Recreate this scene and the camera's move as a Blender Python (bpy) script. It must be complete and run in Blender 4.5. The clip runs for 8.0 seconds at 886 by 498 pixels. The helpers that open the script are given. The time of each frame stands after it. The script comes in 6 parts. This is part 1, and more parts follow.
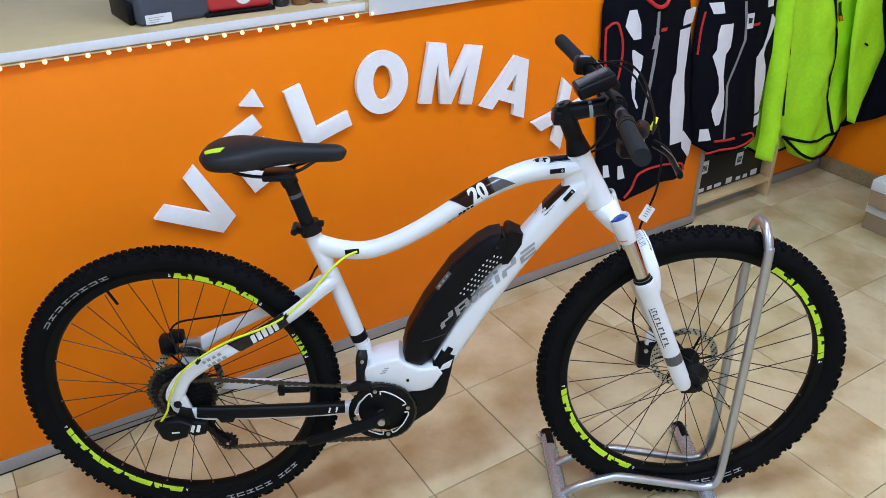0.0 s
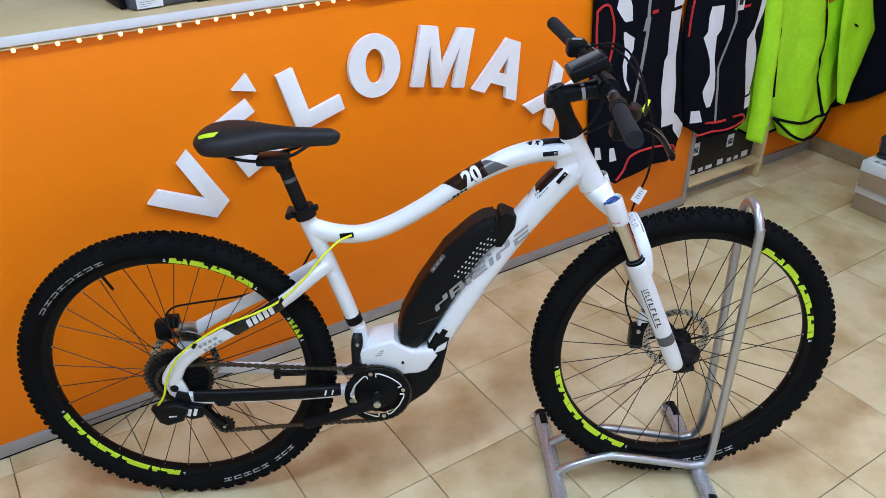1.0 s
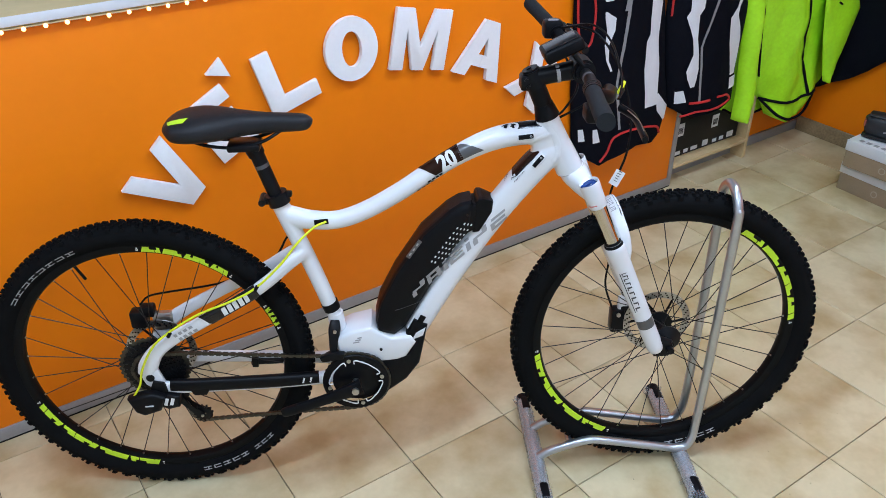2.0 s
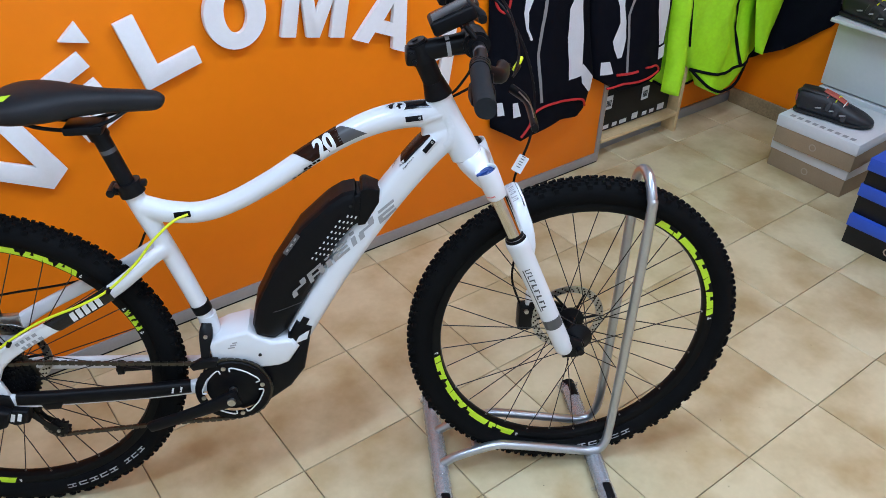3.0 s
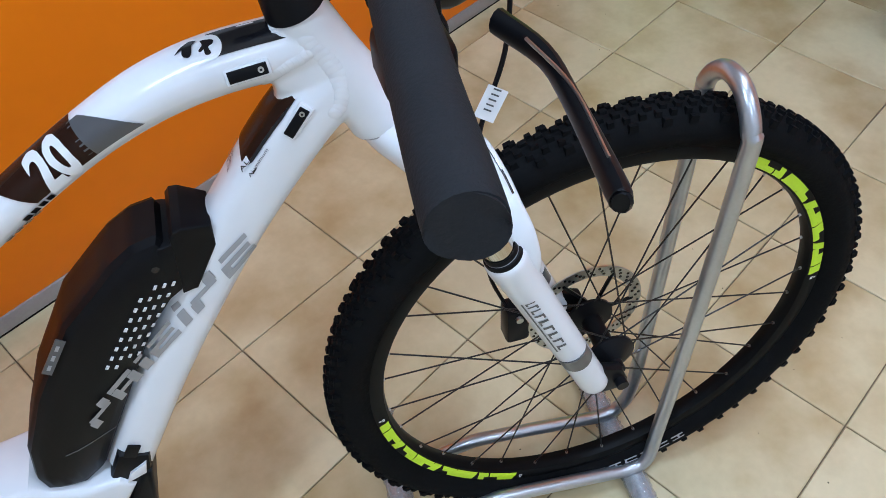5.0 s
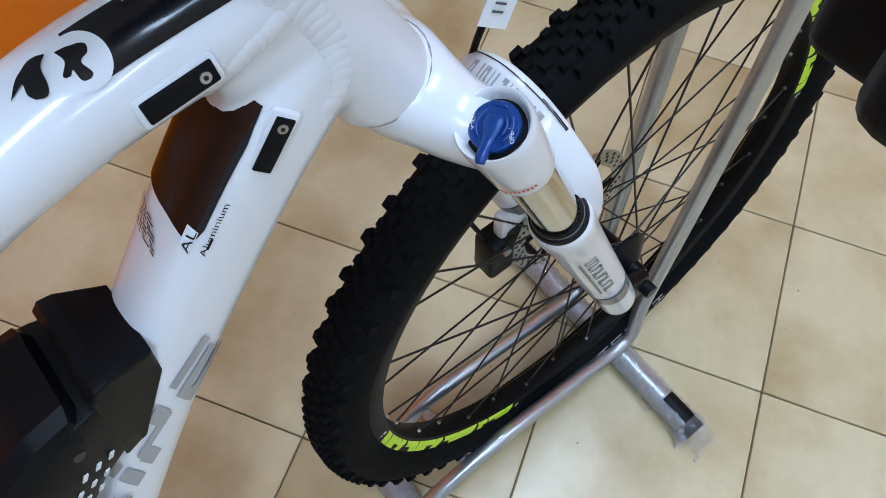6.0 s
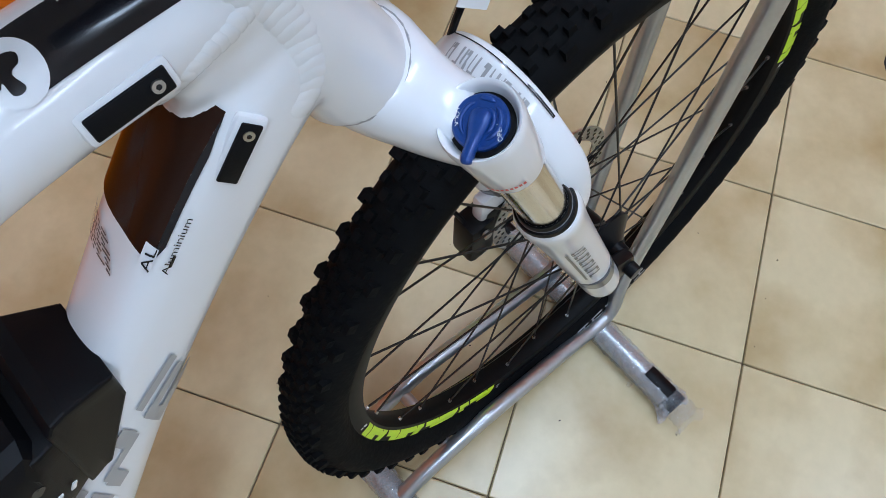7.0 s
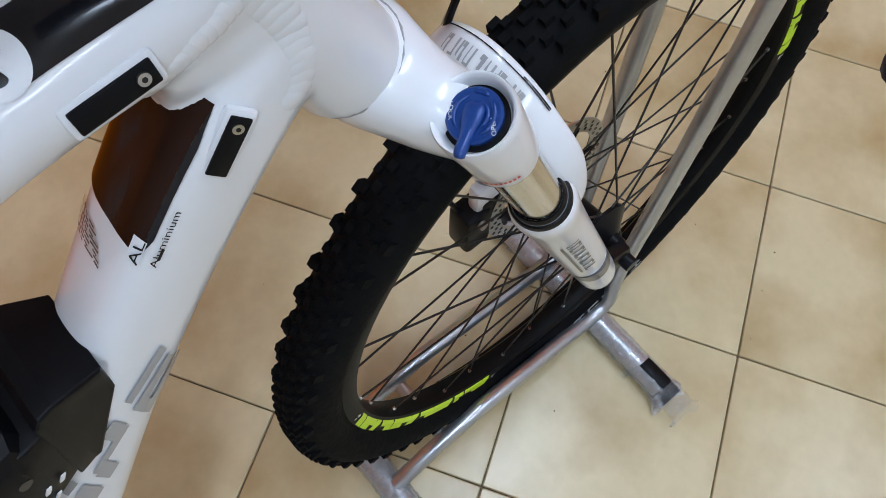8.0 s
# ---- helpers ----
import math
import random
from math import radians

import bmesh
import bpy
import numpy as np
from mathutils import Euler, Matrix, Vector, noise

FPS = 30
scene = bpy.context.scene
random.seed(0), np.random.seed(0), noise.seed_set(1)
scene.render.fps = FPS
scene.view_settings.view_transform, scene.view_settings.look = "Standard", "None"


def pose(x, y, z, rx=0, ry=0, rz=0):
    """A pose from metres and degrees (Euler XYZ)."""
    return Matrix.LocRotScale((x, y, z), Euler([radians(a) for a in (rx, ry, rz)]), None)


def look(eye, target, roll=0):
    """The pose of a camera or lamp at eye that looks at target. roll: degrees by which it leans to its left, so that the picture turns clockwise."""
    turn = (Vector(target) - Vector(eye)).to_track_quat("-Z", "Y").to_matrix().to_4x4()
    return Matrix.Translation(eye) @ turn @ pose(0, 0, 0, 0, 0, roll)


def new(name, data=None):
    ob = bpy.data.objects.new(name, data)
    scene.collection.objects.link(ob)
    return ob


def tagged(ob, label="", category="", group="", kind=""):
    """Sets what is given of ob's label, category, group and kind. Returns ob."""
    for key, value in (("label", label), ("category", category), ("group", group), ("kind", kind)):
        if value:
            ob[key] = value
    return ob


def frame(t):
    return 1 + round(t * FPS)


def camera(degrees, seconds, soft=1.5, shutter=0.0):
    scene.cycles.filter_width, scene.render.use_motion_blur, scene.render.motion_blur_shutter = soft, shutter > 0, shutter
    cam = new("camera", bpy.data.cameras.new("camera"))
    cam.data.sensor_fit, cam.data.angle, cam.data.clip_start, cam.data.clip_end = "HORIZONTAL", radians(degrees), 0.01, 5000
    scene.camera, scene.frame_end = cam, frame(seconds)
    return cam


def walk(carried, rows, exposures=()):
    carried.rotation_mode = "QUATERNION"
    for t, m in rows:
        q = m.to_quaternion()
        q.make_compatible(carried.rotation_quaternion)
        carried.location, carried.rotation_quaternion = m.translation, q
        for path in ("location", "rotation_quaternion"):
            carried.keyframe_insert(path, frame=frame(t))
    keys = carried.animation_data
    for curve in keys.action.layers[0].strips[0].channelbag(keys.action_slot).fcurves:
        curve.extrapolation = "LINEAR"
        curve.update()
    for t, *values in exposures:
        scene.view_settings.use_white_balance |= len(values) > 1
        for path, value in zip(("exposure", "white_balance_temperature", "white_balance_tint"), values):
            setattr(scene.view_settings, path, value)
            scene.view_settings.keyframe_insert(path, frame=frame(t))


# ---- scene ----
# ---- camera and walk ----
cam = camera(58.0, 8.0, soft=0.85)
PATH = [
    (0, (0.4321, -1.4445, 1.5739), (0.5961, 0.2783, 0.5712), 0.11),
    (0.5, (0.4259, -1.4446, 1.5745), (0.6066, 0.2648, 0.552), 0.55),
    (1, (0.4258, -1.4535, 1.5781), (0.6086, 0.2463, 0.5403), 0.05),
    (2.5, (0.5239, -1.4044, 1.5627), (0.7359, 0.2424, 0.4479), -0.46),
    (3, (0.6145, -1.2672, 1.5232), (0.9303, 0.3398, 0.3752), 1.97),
    (3.5, (0.718, -1.0875, 1.4778), (1.0054, 0.5421, 0.3545), -0.06),
    (4, (0.8267, -0.8799, 1.3923), (1.1037, 0.5735, 0.0465), 1.38),
    (4.5, (0.8563, -0.6864, 1.3308), (0.984, 0.6993, -0.1058), -1.92),
    (4.7, (0.8333, -0.6137, 1.3099), (1.0339, 0.7353, -0.153), -2.41),
    (5.8, (0.7362, -0.194, 1.1468), (1.4218, 0.482, -0.6062), 4.35),
    (6, (0.749, -0.1684, 1.1255), (1.4066, 0.4697, -0.6523), 3.99),
    (6.5, (0.7612, -0.1409, 1.1052), (1.4079, 0.406, -0.7066), 6.59),
    (7, (0.7668, -0.1414, 1.1076), (1.4205, 0.3883, -0.7068), 7.28),
    (7.5, (0.7715, -0.1413, 1.1063), (1.419, 0.3765, -0.7137), 7.56),
    (8, (0.7722, -0.14, 1.1061), (1.4086, 0.3649, -0.7215), 8.34),
]
walk(cam, [(t, look(eye, target, roll)) for t, eye, target, roll in PATH], 
     [(0, -0.05, 6280, 14), (1.2, -0.05, 6280, 14), (2.5, -0.12, 6230, 14), (3.2, -0.13, 6160, 14), (4.6, -0.16, 6170, 14), (5.9, -0.33, 6120, 13), (7, -0.42, 6400, 14), (8, -0.47, 6750, 15)])

# ---- world and light ----
world = bpy.data.worlds.new("shop_world")
scene.world = world
world.use_nodes = True
world.node_tree.nodes["Background"].inputs[0].default_value = (0.9, 0.95, 1.0, 1)
world.node_tree.nodes["Background"].inputs[1].default_value = 0.15
ROOM = pose(0, 0, 0, 0, 0, 27.27)
WALL_V = 0.425      # front of the counter
CEIL = 2.75


def area(name, u, v, z, sx, sy, power, color=(1, 1, 1)):
    lamp = bpy.data.lights.new(name, "AREA")
    lamp.shape, lamp.size, lamp.size_y, lamp.energy, lamp.color = "RECTANGLE", sx, sy, power, color
    ob = new(name, lamp)
    ob.matrix_world = ROOM @ pose(u, v, z)
    return ob


# the weak lamp at u 3.0 is an added fill for the right side
LIGHTS = [(-0.6, -0.7), (1.3, -0.7), (3.0, -1.0), (-0.6, -2.4), (1.3, -2.4)]
for lu, lv in LIGHTS:
    area("ceiling_lamp", lu, lv, CEIL - 0.07, 1.15, 0.24, 1.5 if lu > 2 else 33 if lv > -2 else 23, (0.53, 0.745, 1.0))


# ---- materials ----
def mat(name, color, rough=0.5, metal=0.0, noise=0.0, scale=20.0, bump=0.0, bump_scale=80.0, coat=0.0,
        rough_var=0.0, rand=0.0, alpha=1.0, transmission=0.0, spec=0.5):
    m = bpy.data.materials.new(name)
    m.use_nodes = True
    nt = m.node_tree
    b = nt.nodes["Principled BSDF"]
    b.inputs["Base Color"].default_value = (*color, 1)
    b.inputs["Roughness"].default_value = rough
    b.inputs["Metallic"].default_value = metal
    b.inputs["Coat Weight"].default_value = coat
    b.inputs["Coat Roughness"].default_value = 0.04
    b.inputs["Specular IOR Level"].default_value = spec
    b.inputs["Transmission Weight"].default_value = transmission
    b.inputs["Alpha"].default_value = alpha
    tc = nt.nodes.new("ShaderNodeTexCoord")
    if noise or rough_var or rand:
        n1 = nt.nodes.new("ShaderNodeTexNoise")
        n1.inputs["Scale"].default_value = scale
        n1.inputs["Detail"].default_value = 5
        n2 = nt.nodes.new("ShaderNodeTexNoise")
        n2.inputs["Scale"].default_value = scale * 7.3
        n2.inputs["Detail"].default_value = 3
        nt.links.new(tc.outputs["Object"], n1.inputs["Vector"])
        nt.links.new(tc.outputs["Object"], n2.inputs["Vector"])
        add = nt.nodes.new("ShaderNodeMath")
        add.operation = "ADD"
        nt.links.new(n1.outputs["Fac"], add.inputs[0])
        nt.links.new(n2.outputs["Fac"], add.inputs[1])
        mr = nt.nodes.new("ShaderNodeMapRange")
        mr.inputs[1].default_value, mr.inputs[2].default_value = 0.6, 1.4
        mr.inputs[3].default_value, mr.inputs[4].default_value = 1 - noise, 1 + noise
        nt.links.new(add.outputs[0], mr.inputs[0])
        src = mr.outputs[0]
        if rand:
            oi = nt.nodes.new("ShaderNodeObjectInfo")
            r2 = nt.nodes.new("ShaderNodeMapRange")
            r2.inputs[3].default_value, r2.inputs[4].default_value = 1 - rand, 1 + rand
            nt.links.new(oi.outputs["Random"], r2.inputs[0])
            mu = nt.nodes.new("ShaderNodeMath")
            mu.operation = "MULTIPLY"
            nt.links.new(src, mu.inputs[0])
            nt.links.new(r2.outputs[0], mu.inputs[1])
            src = mu.outputs[0]
        hs = nt.nodes.new("ShaderNodeHueSaturation")
        hs.inputs["Color"].default_value = (*color, 1)
        nt.links.new(src, hs.inputs["Value"])
        nt.links.new(hs.outputs[0], b.inputs["Base Color"])
        if rough_var:
            r3 = nt.nodes.new("ShaderNodeMapRange")
            r3.inputs[1].default_value, r3.inputs[2].default_value = 0.3, 0.7
            r3.inputs[3].default_value, r3.inputs[4].default_value = max(0.02, rough - rough_var), rough + rough_var
            nt.links.new(n2.outputs["Fac"], r3.inputs[0])
            nt.links.new(r3.outputs[0], b.inputs["Roughness"])
    if bump:
        n3 = nt.nodes.new("ShaderNodeTexNoise")
        n3.inputs["Scale"].default_value = bump_scale
        n3.inputs["Detail"].default_value = 4
        nt.links.new(tc.outputs["Object"], n3.inputs["Vector"])
        bp = nt.nodes.new("ShaderNodeBump")
        bp.inputs["Strength"].default_value = bump
        bp.inputs["Distance"].default_value = 0.002
        nt.links.new(n3.outputs["Fac"], bp.inputs["Height"])
        nt.links.new(bp.outputs[0], b.inputs["Normal"])
    return m


WHITE_PAINT = mat("white_gloss_paint", (0.70, 0.71, 0.73), 0.28, coat=0.6, noise=0.02, scale=6, spec=0.35)
BLACK_GLOSS = mat("black_gloss_paint", (0.006, 0.006, 0.008), 0.2, coat=0.25, spec=0.3)
BROWN_BLACK = mat("brown_black_decal", (0.020, 0.007, 0.004), 0.22, coat=0.05, spec=0.15)
BLACK_SATIN = mat("black_satin_plastic", (0.004, 0.004, 0.005), 0.42, noise=0.15, scale=30, bump=0.05, bump_scale=900, spec=0.13)
BLACK_METAL = mat("black_anodised_metal", (0.006, 0.006, 0.007), 0.35, metal=0.08, noise=0.1, scale=40, spec=0.16)
RUBBER = mat("tyre_rubber", (0.0058, 0.0059, 0.0063), 0.72, noise=0.25, scale=25, bump=0.2, bump_scale=300, rough_var=0.1, spec=0.04)
GRIP = mat("grip_rubber", (0.016, 0.017, 0.019), 0.75, noise=0.1, scale=60, bump=0.3, bump_scale=500, spec=0.15)
SADDLE_MAT = mat("saddle_cover", (0.012, 0.012, 0.014), 0.48, noise=0.12, scale=30, bump=0.35, bump_scale=900, spec=0.25)
CHROME = mat("chromed_tube", (0.62, 0.58, 0.52), 0.12, metal=1.0, noise=0.03, scale=20)
STEEL = mat("brushed_steel", (0.5, 0.49, 0.47), 0.32, metal=1.0, noise=0.1, scale=80)
DARK_STEEL = mat("dark_chain_steel", (0.085, 0.08, 0.07), 0.38, metal=1.0, noise=0.2, scale=90)
SPOKE = mat("black_spoke", (0.018, 0.016, 0.015), 0.4, metal=0.3)
RIM_BLACK = mat("black_rim", (0.0048, 0.0048, 0.005), 0.42, noise=0.15, scale=30, spec=0.09)
LIME = mat("lime_decal", (0.52, 0.76, 0.02), 0.4, noise=0.05, scale=30)
LIME_CABLE = mat("lime_cable_housing", (0.70, 0.78, 0.015), 0.35)
GREY_DECAL = mat("grey_decal", (0.30, 0.30, 0.31), 0.3, coat=0.4)
DARK_GREY_DECAL = mat("dark_grey_decal", (0.07, 0.07, 0.075), 0.3, coat=0.4)
LIGHT_DECAL = mat("light_decal", (0.72, 0.72, 0.72), 0.35)
RED_DECAL = mat("red_decal", (0.6, 0.04, 0.03), 0.4)
BLUE_KNOB = mat("blue_anodised_knob", (0.005, 0.045, 0.210), 0.34, metal=0.15, noise=0.15, scale=90, bump=0.15, bump_scale=300)
SILVER_PAINT = mat("silver_painted_tube", (0.47, 0.49, 0.52), 0.30, metal=0.85, noise=0.06, scale=30, bump=0.05)
FILM = mat("crumpled_film_wrap", (0.48, 0.49, 0.51), 0.12, noise=0.7, scale=150, bump=1.0, bump_scale=240, coat=1.0, alpha=0.42)
FILM_THIN = mat("loose_clear_film", (0.5, 0.52, 0.55), 0.10, bump=1.0, bump_scale=160, coat=0.8, alpha=0.16)
GREY_BAND = mat("grey_metal_band", (0.20, 0.20, 0.21), 0.3, metal=0.5)
ORANGE = mat("orange_laminate", (0.86, 0.208, 0.002), 0.4, noise=0.03, scale=3, rough_var=0.05, spec=0.2)
FOAM = mat("white_foam_board", (0.82, 0.82, 0.83), 0.6, noise=0.03, scale=14, bump=0.1, bump_scale=250)
ALU_EDGE = mat("aluminium_edging", (0.36, 0.36, 0.38), 0.42, metal=0.55, noise=0.06, scale=20)
LAMINATE = mat("beige_worktop", (0.55, 0.42, 0.22), 0.35, noise=0.06, scale=5)
GROUT = mat("dark_grout", (0.19, 0.145, 0.09), 0.9, noise=0.3, scale=30)
WALL_PAINT = mat("white_wall_paint", (0.82, 0.815, 0.80), 0.8, noise=0.03, scale=4, bump=0.1)
CEIL_PAINT = mat("ceiling_paint", (0.8, 0.8, 0.79), 0.85, noise=0.02, scale=4)
WOOD = mat("pale_pine", (0.58, 0.42, 0.22), 0.5, noise=0.12, scale=12)
CARD_WHITE = mat("white_coated_card", (0.66, 0.67, 0.69), 0.45, noise=0.03, scale=9)
CARD_BROWN = mat("brown_card", (0.33, 0.24, 0.15), 0.75, noise=0.08, scale=20)
CARD_BLACK = mat("black_card", (0.009, 0.009, 0.010), 0.4, noise=0.1, scale=20, spec=0.25)
CARD_BLUE = mat("blue_card", (0.025, 0.09, 0.52), 0.45, noise=0.05, scale=14)
CLOTH_BLACK = mat("black_jersey", (0.005, 0.0055, 0.009), 0.85, noise=0.25, scale=30, bump=0.4, bump_scale=700, spec=0.05)
CLOTH_WHITE = mat("white_jersey_panel", (0.68, 0.70, 0.74), 0.75, noise=0.06, scale=25, bump=0.3, bump_scale=500)
CLOTH_RED = mat("red_piping", (0.50, 0.018, 0.018), 0.7, noise=0.05)
CLOTH_LIME = mat("lime_shell_fabric", (0.40, 0.82, 0.012), 0.45, noise=0.10, scale=10, bump=0.12, bump_scale=40)
CLOTH_GREY = mat("grey_zip", (0.25, 0.25, 0.26), 0.6, noise=0.1)


def tile_material():
    m = bpy.data.materials.new("beige_floor_tile")
    m.use_nodes = True
    nt = m.node_tree
    b = nt.nodes["Principled BSDF"]
    tc = nt.nodes.new("ShaderNodeTexCoord")
    oi = nt.nodes.new("ShaderNodeObjectInfo")
    shift = nt.nodes.new("ShaderNodeVectorMath")
    shift.operation = "MULTIPLY_ADD"
    nt.links.new(oi.outputs["Random"], shift.inputs[0])
    shift.inputs[1].default_value = (17, 31, 9)
    nt.links.new(tc.outputs["Object"], shift.inputs[2])
    n1 = nt.nodes.new("ShaderNodeTexNoise")
    n1.inputs["Scale"].default_value, n1.inputs["Detail"].default_value = 5.5, 6
    n2 = nt.nodes.new("ShaderNodeTexNoise")
    n2.inputs["Scale"].default_value, n2.inputs["Detail"].default_value = 60, 4
    nt.links.new(shift.outputs[0], n1.inputs["Vector"])
    nt.links.new(shift.outputs[0], n2.inputs["Vector"])
    ramp = nt.nodes.new("ShaderNodeValToRGB")
    ramp.color_ramp.elements[0].position, ramp.color_ramp.elements[0].color = 0.33, (0.43, 0.315, 0.155, 1)
    ramp.color_ramp.elements[1].position, ramp.color_ramp.elements[1].color = 0.61, (0.635, 0.54, 0.335, 1)
    nt.links.new(n1.outputs["Fac"], ramp.inputs[0])
    hs = nt.nodes.new("ShaderNodeHueSaturation")
    mr = nt.nodes.new("ShaderNodeMapRange")
    mr.inputs[3].default_value, mr.inputs[4].default_value = 0.92, 1.06
    nt.links.new(n2.outputs["Fac"], mr.inputs[0])
    nt.links.new(mr.outputs[0], hs.inputs["Value"])
    nt.links.new(ramp.outputs[0], hs.inputs["Color"])
    nt.links.new(hs.outputs[0], b.inputs["Base Color"])
    b.inputs["Roughness"].default_value = 0.28
    bp = nt.nodes.new("ShaderNodeBump")
    bp.inputs["Strength"].default_value, bp.inputs["Distance"].default_value = 0.12, 0.002
    nt.links.new(n1.outputs["Fac"], bp.inputs["Height"])
    nt.links.new(bp.outputs[0], b.inputs["Normal"])
    return m


TILE = tile_material()


def emit(name, color, strength):
    m = bpy.data.materials.new(name)
    m.use_nodes = True
    b = m.node_tree.nodes["Principled BSDF"]
    b.inputs["Base Color"].default_value = (0.8, 0.8, 0.8, 1)
    b.inputs["Emission Color"].default_value = (*color, 1)
    b.inputs["Emission Strength"].default_value = strength
    return m


LED = emit("warm_led", (1.0, 0.50, 0.06), 3.2)
DIFFUSER = emit("lamp_diffuser", (0.95, 0.98, 1.0), 6)


# ---- mesh helpers ----
def to_mesh(name, data, material, angle=38):
    """A mesh from a bmesh or from (verts, faces)."""
    me = bpy.data.meshes.new(name)
    if isinstance(data, tuple):
        me.from_pydata([tuple(v) for v in data[0]], [], data[1])
    else:
        bmesh.ops.recalc_face_normals(data, faces=data.faces)
        data.to_mesh(me)
        data.free()
    me.polygons.foreach_set("use_smooth", [True] * len(me.polygons))
    me.set_sharp_from_angle(angle=radians(angle))
    me.materials.append(material)
    me.update()
    return me


def part(name, data, material, parent, label="", m=None, angle=38):
    ob = new(name, to_mesh(name, data, material, angle))
    ob.parent = parent
    if m is not None:
        ob.matrix_basis = m
    if label:
        ob["label"] = label
    return ob


def thing(name, m, label, category, group="", kind=""):
    ob = new(name)
    ob.matrix_world = m
    ob.empty_display_size = 0.05
    return tagged(ob, label, category, group, kind)


def solid(name, data, material, m, label, category="", group="", kind="", angle=38):
    ob = new(name, to_mesh(name, data, material, angle))
    ob.matrix_world = m
    return tagged(ob, label, category, group, kind)


def join(*pieces):
    verts, faces = [], []
    for v, f in pieces:
        k = len(verts)
        verts += list(v)
        faces += [tuple(i + k for i in q) for q in f]
    return verts, faces


def moved(data, m):
    return [m @ Vector(v) for v in data[0]], data[1]


def box(x0, y0, z0, x1, y1, z1, bevel=0.0, seg=2):
    bm = bmesh.new()
    bmesh.ops.create_cube(bm, size=1)
    bmesh.ops.scale(bm, vec=(x1 - x0, y1 - y0, z1 - z0), verts=bm.verts)
    bmesh.ops.translate(bm, vec=((x0 + x1) / 2, (y0 + y1) / 2, (z0 + z1) / 2), verts=bm.verts)
    if bevel:
        bmesh.ops.bevel(bm, geom=bm.edges[:], offset=bevel, segments=seg, profile=0.5, affect="EDGES")
    return bm


def raw(bm):
    """A bmesh as (verts, faces)."""
    bmesh.ops.recalc_face_normals(bm, faces=bm.faces)
    bm.verts.ensure_lookup_table()
    bm.verts.index_update()
    out = [v.co.copy() for v in bm.verts], [tuple(v.index for v in f.verts) for f in bm.faces]
    bm.free()
    return out


def rbox(*a, **k):
    return raw(box(*a, **k))


def spline(ctrl, res):
    """Catmull-Rom through control rows of any length."""
    c = np.array(ctrl, float)
    if len(c) < 3 or res <= 1:
        return c
    c = np.vstack([2 * c[0] - c[1], c, 2 * c[-1] - c[-2]])
    out = []
    for i in range(1, len(c) - 2):
        for k in range(res):
            t = k / res
            out.append(0.5 * (2 * c[i] + (c[i + 1] - c[i - 1]) * t + (2 * c[i - 1] - 5 * c[i] + 4 * c[i + 1] - c[i + 2]) * t * t
                              + (3 * c[i] - c[i - 1] - 3 * c[i + 1] + c[i + 2]) * t ** 3))
    out.append(c[-2])
    return np.array(out)


def sweep(ctrl, n=16, res=5, p=2.0, lateral=(0, 1, 0), caps=True):
    """A tube through rows (x, y, z, half width along lateral, half height); p: how square its section is."""
    rows = spline(ctrl, res)
    pts = [Vector(r[:3]) for r in rows]
    verts, faces = [], []
    lat = Vector(lateral)
    for i, q in enumerate(pts):
        t = (pts[min(i + 1, len(pts) - 1)] - pts[max(i - 1, 0)]).normalized()
        side = lat - t * lat.dot(t)
        if side.length < 1e-3:
            side = t.orthogonal()
        side.normalize()
        lat = side if lateral is None else Vector(lateral)
        up = t.cross(side)
        for k in range(n):
            a = 2 * math.pi * k / n
            ca, sa = math.cos(a), math.sin(a)
            ca, sa = math.copysign(abs(ca) ** (2 / p), ca), math.copysign(abs(sa) ** (2 / p), sa)
            verts.append(q + side * ca * rows[i][3] + up * sa * rows[i][4])
    for i in range(len(pts) - 1):
        for k in range(n):
            a, b = i * n + k, i * n + (k + 1) % n
            faces.append((a, b, b + n, a + n))
    if caps:
        faces.append(tuple(range(n - 1, -1, -1)))
        faces.append(tuple(range((len(pts) - 1) * n, len(pts) * n)))
    return verts, faces


def wire(points, r, n=8, res=6):
    pts = spline(points, res)
    verts, faces = [], []
    side = None
    for i, q in enumerate(pts):
        t = Vector(pts[min(i + 1, len(pts) - 1)] - pts[max(i - 1, 0)]).normalized()
        side = t.orthogonal() if side is None else side - t * side.dot(t)
        side.normalize()
        up = t.cross(side)
        for k in range(n):
            a = 2 * math.pi * k / n
            verts.append(Vector(q) + (side * math.cos(a) + up * math.sin(a)) * r)
    for i in range(len(pts) - 1):
        for k in range(n):
            a, b = i * n + k, i * n + (k + 1) % n
            faces.append((a, b, b + n, a + n))
    faces.append(tuple(range(n - 1, -1, -1)))
    faces.append(tuple(range((len(pts) - 1) * n, len(pts) * n)))
    return verts, faces


def lathe(profile, n=64, closed=False, a0=0.0, a1=2 * math.pi):
    """Profile rows (radius, y) turned about the y axis."""
    full = abs(a1 - a0 - 2 * math.pi) < 1e-6
    cnt = n if full else n + 1
    verts, faces = [], []
    for i in range(cnt):
        a = a0 + (a1 - a0) * i / n
        for r, y in profile:
            verts.append((r * math.cos(a), y, r * math.sin(a)))
    k = len(profile)
    for i in range(n):
        j = (i + 1) % cnt
        for q in range(k if closed else k - 1):
            w = (q + 1) % k
            faces.append((i * k + q, i * k + w, j * k + w, j * k + q))
    return verts, faces


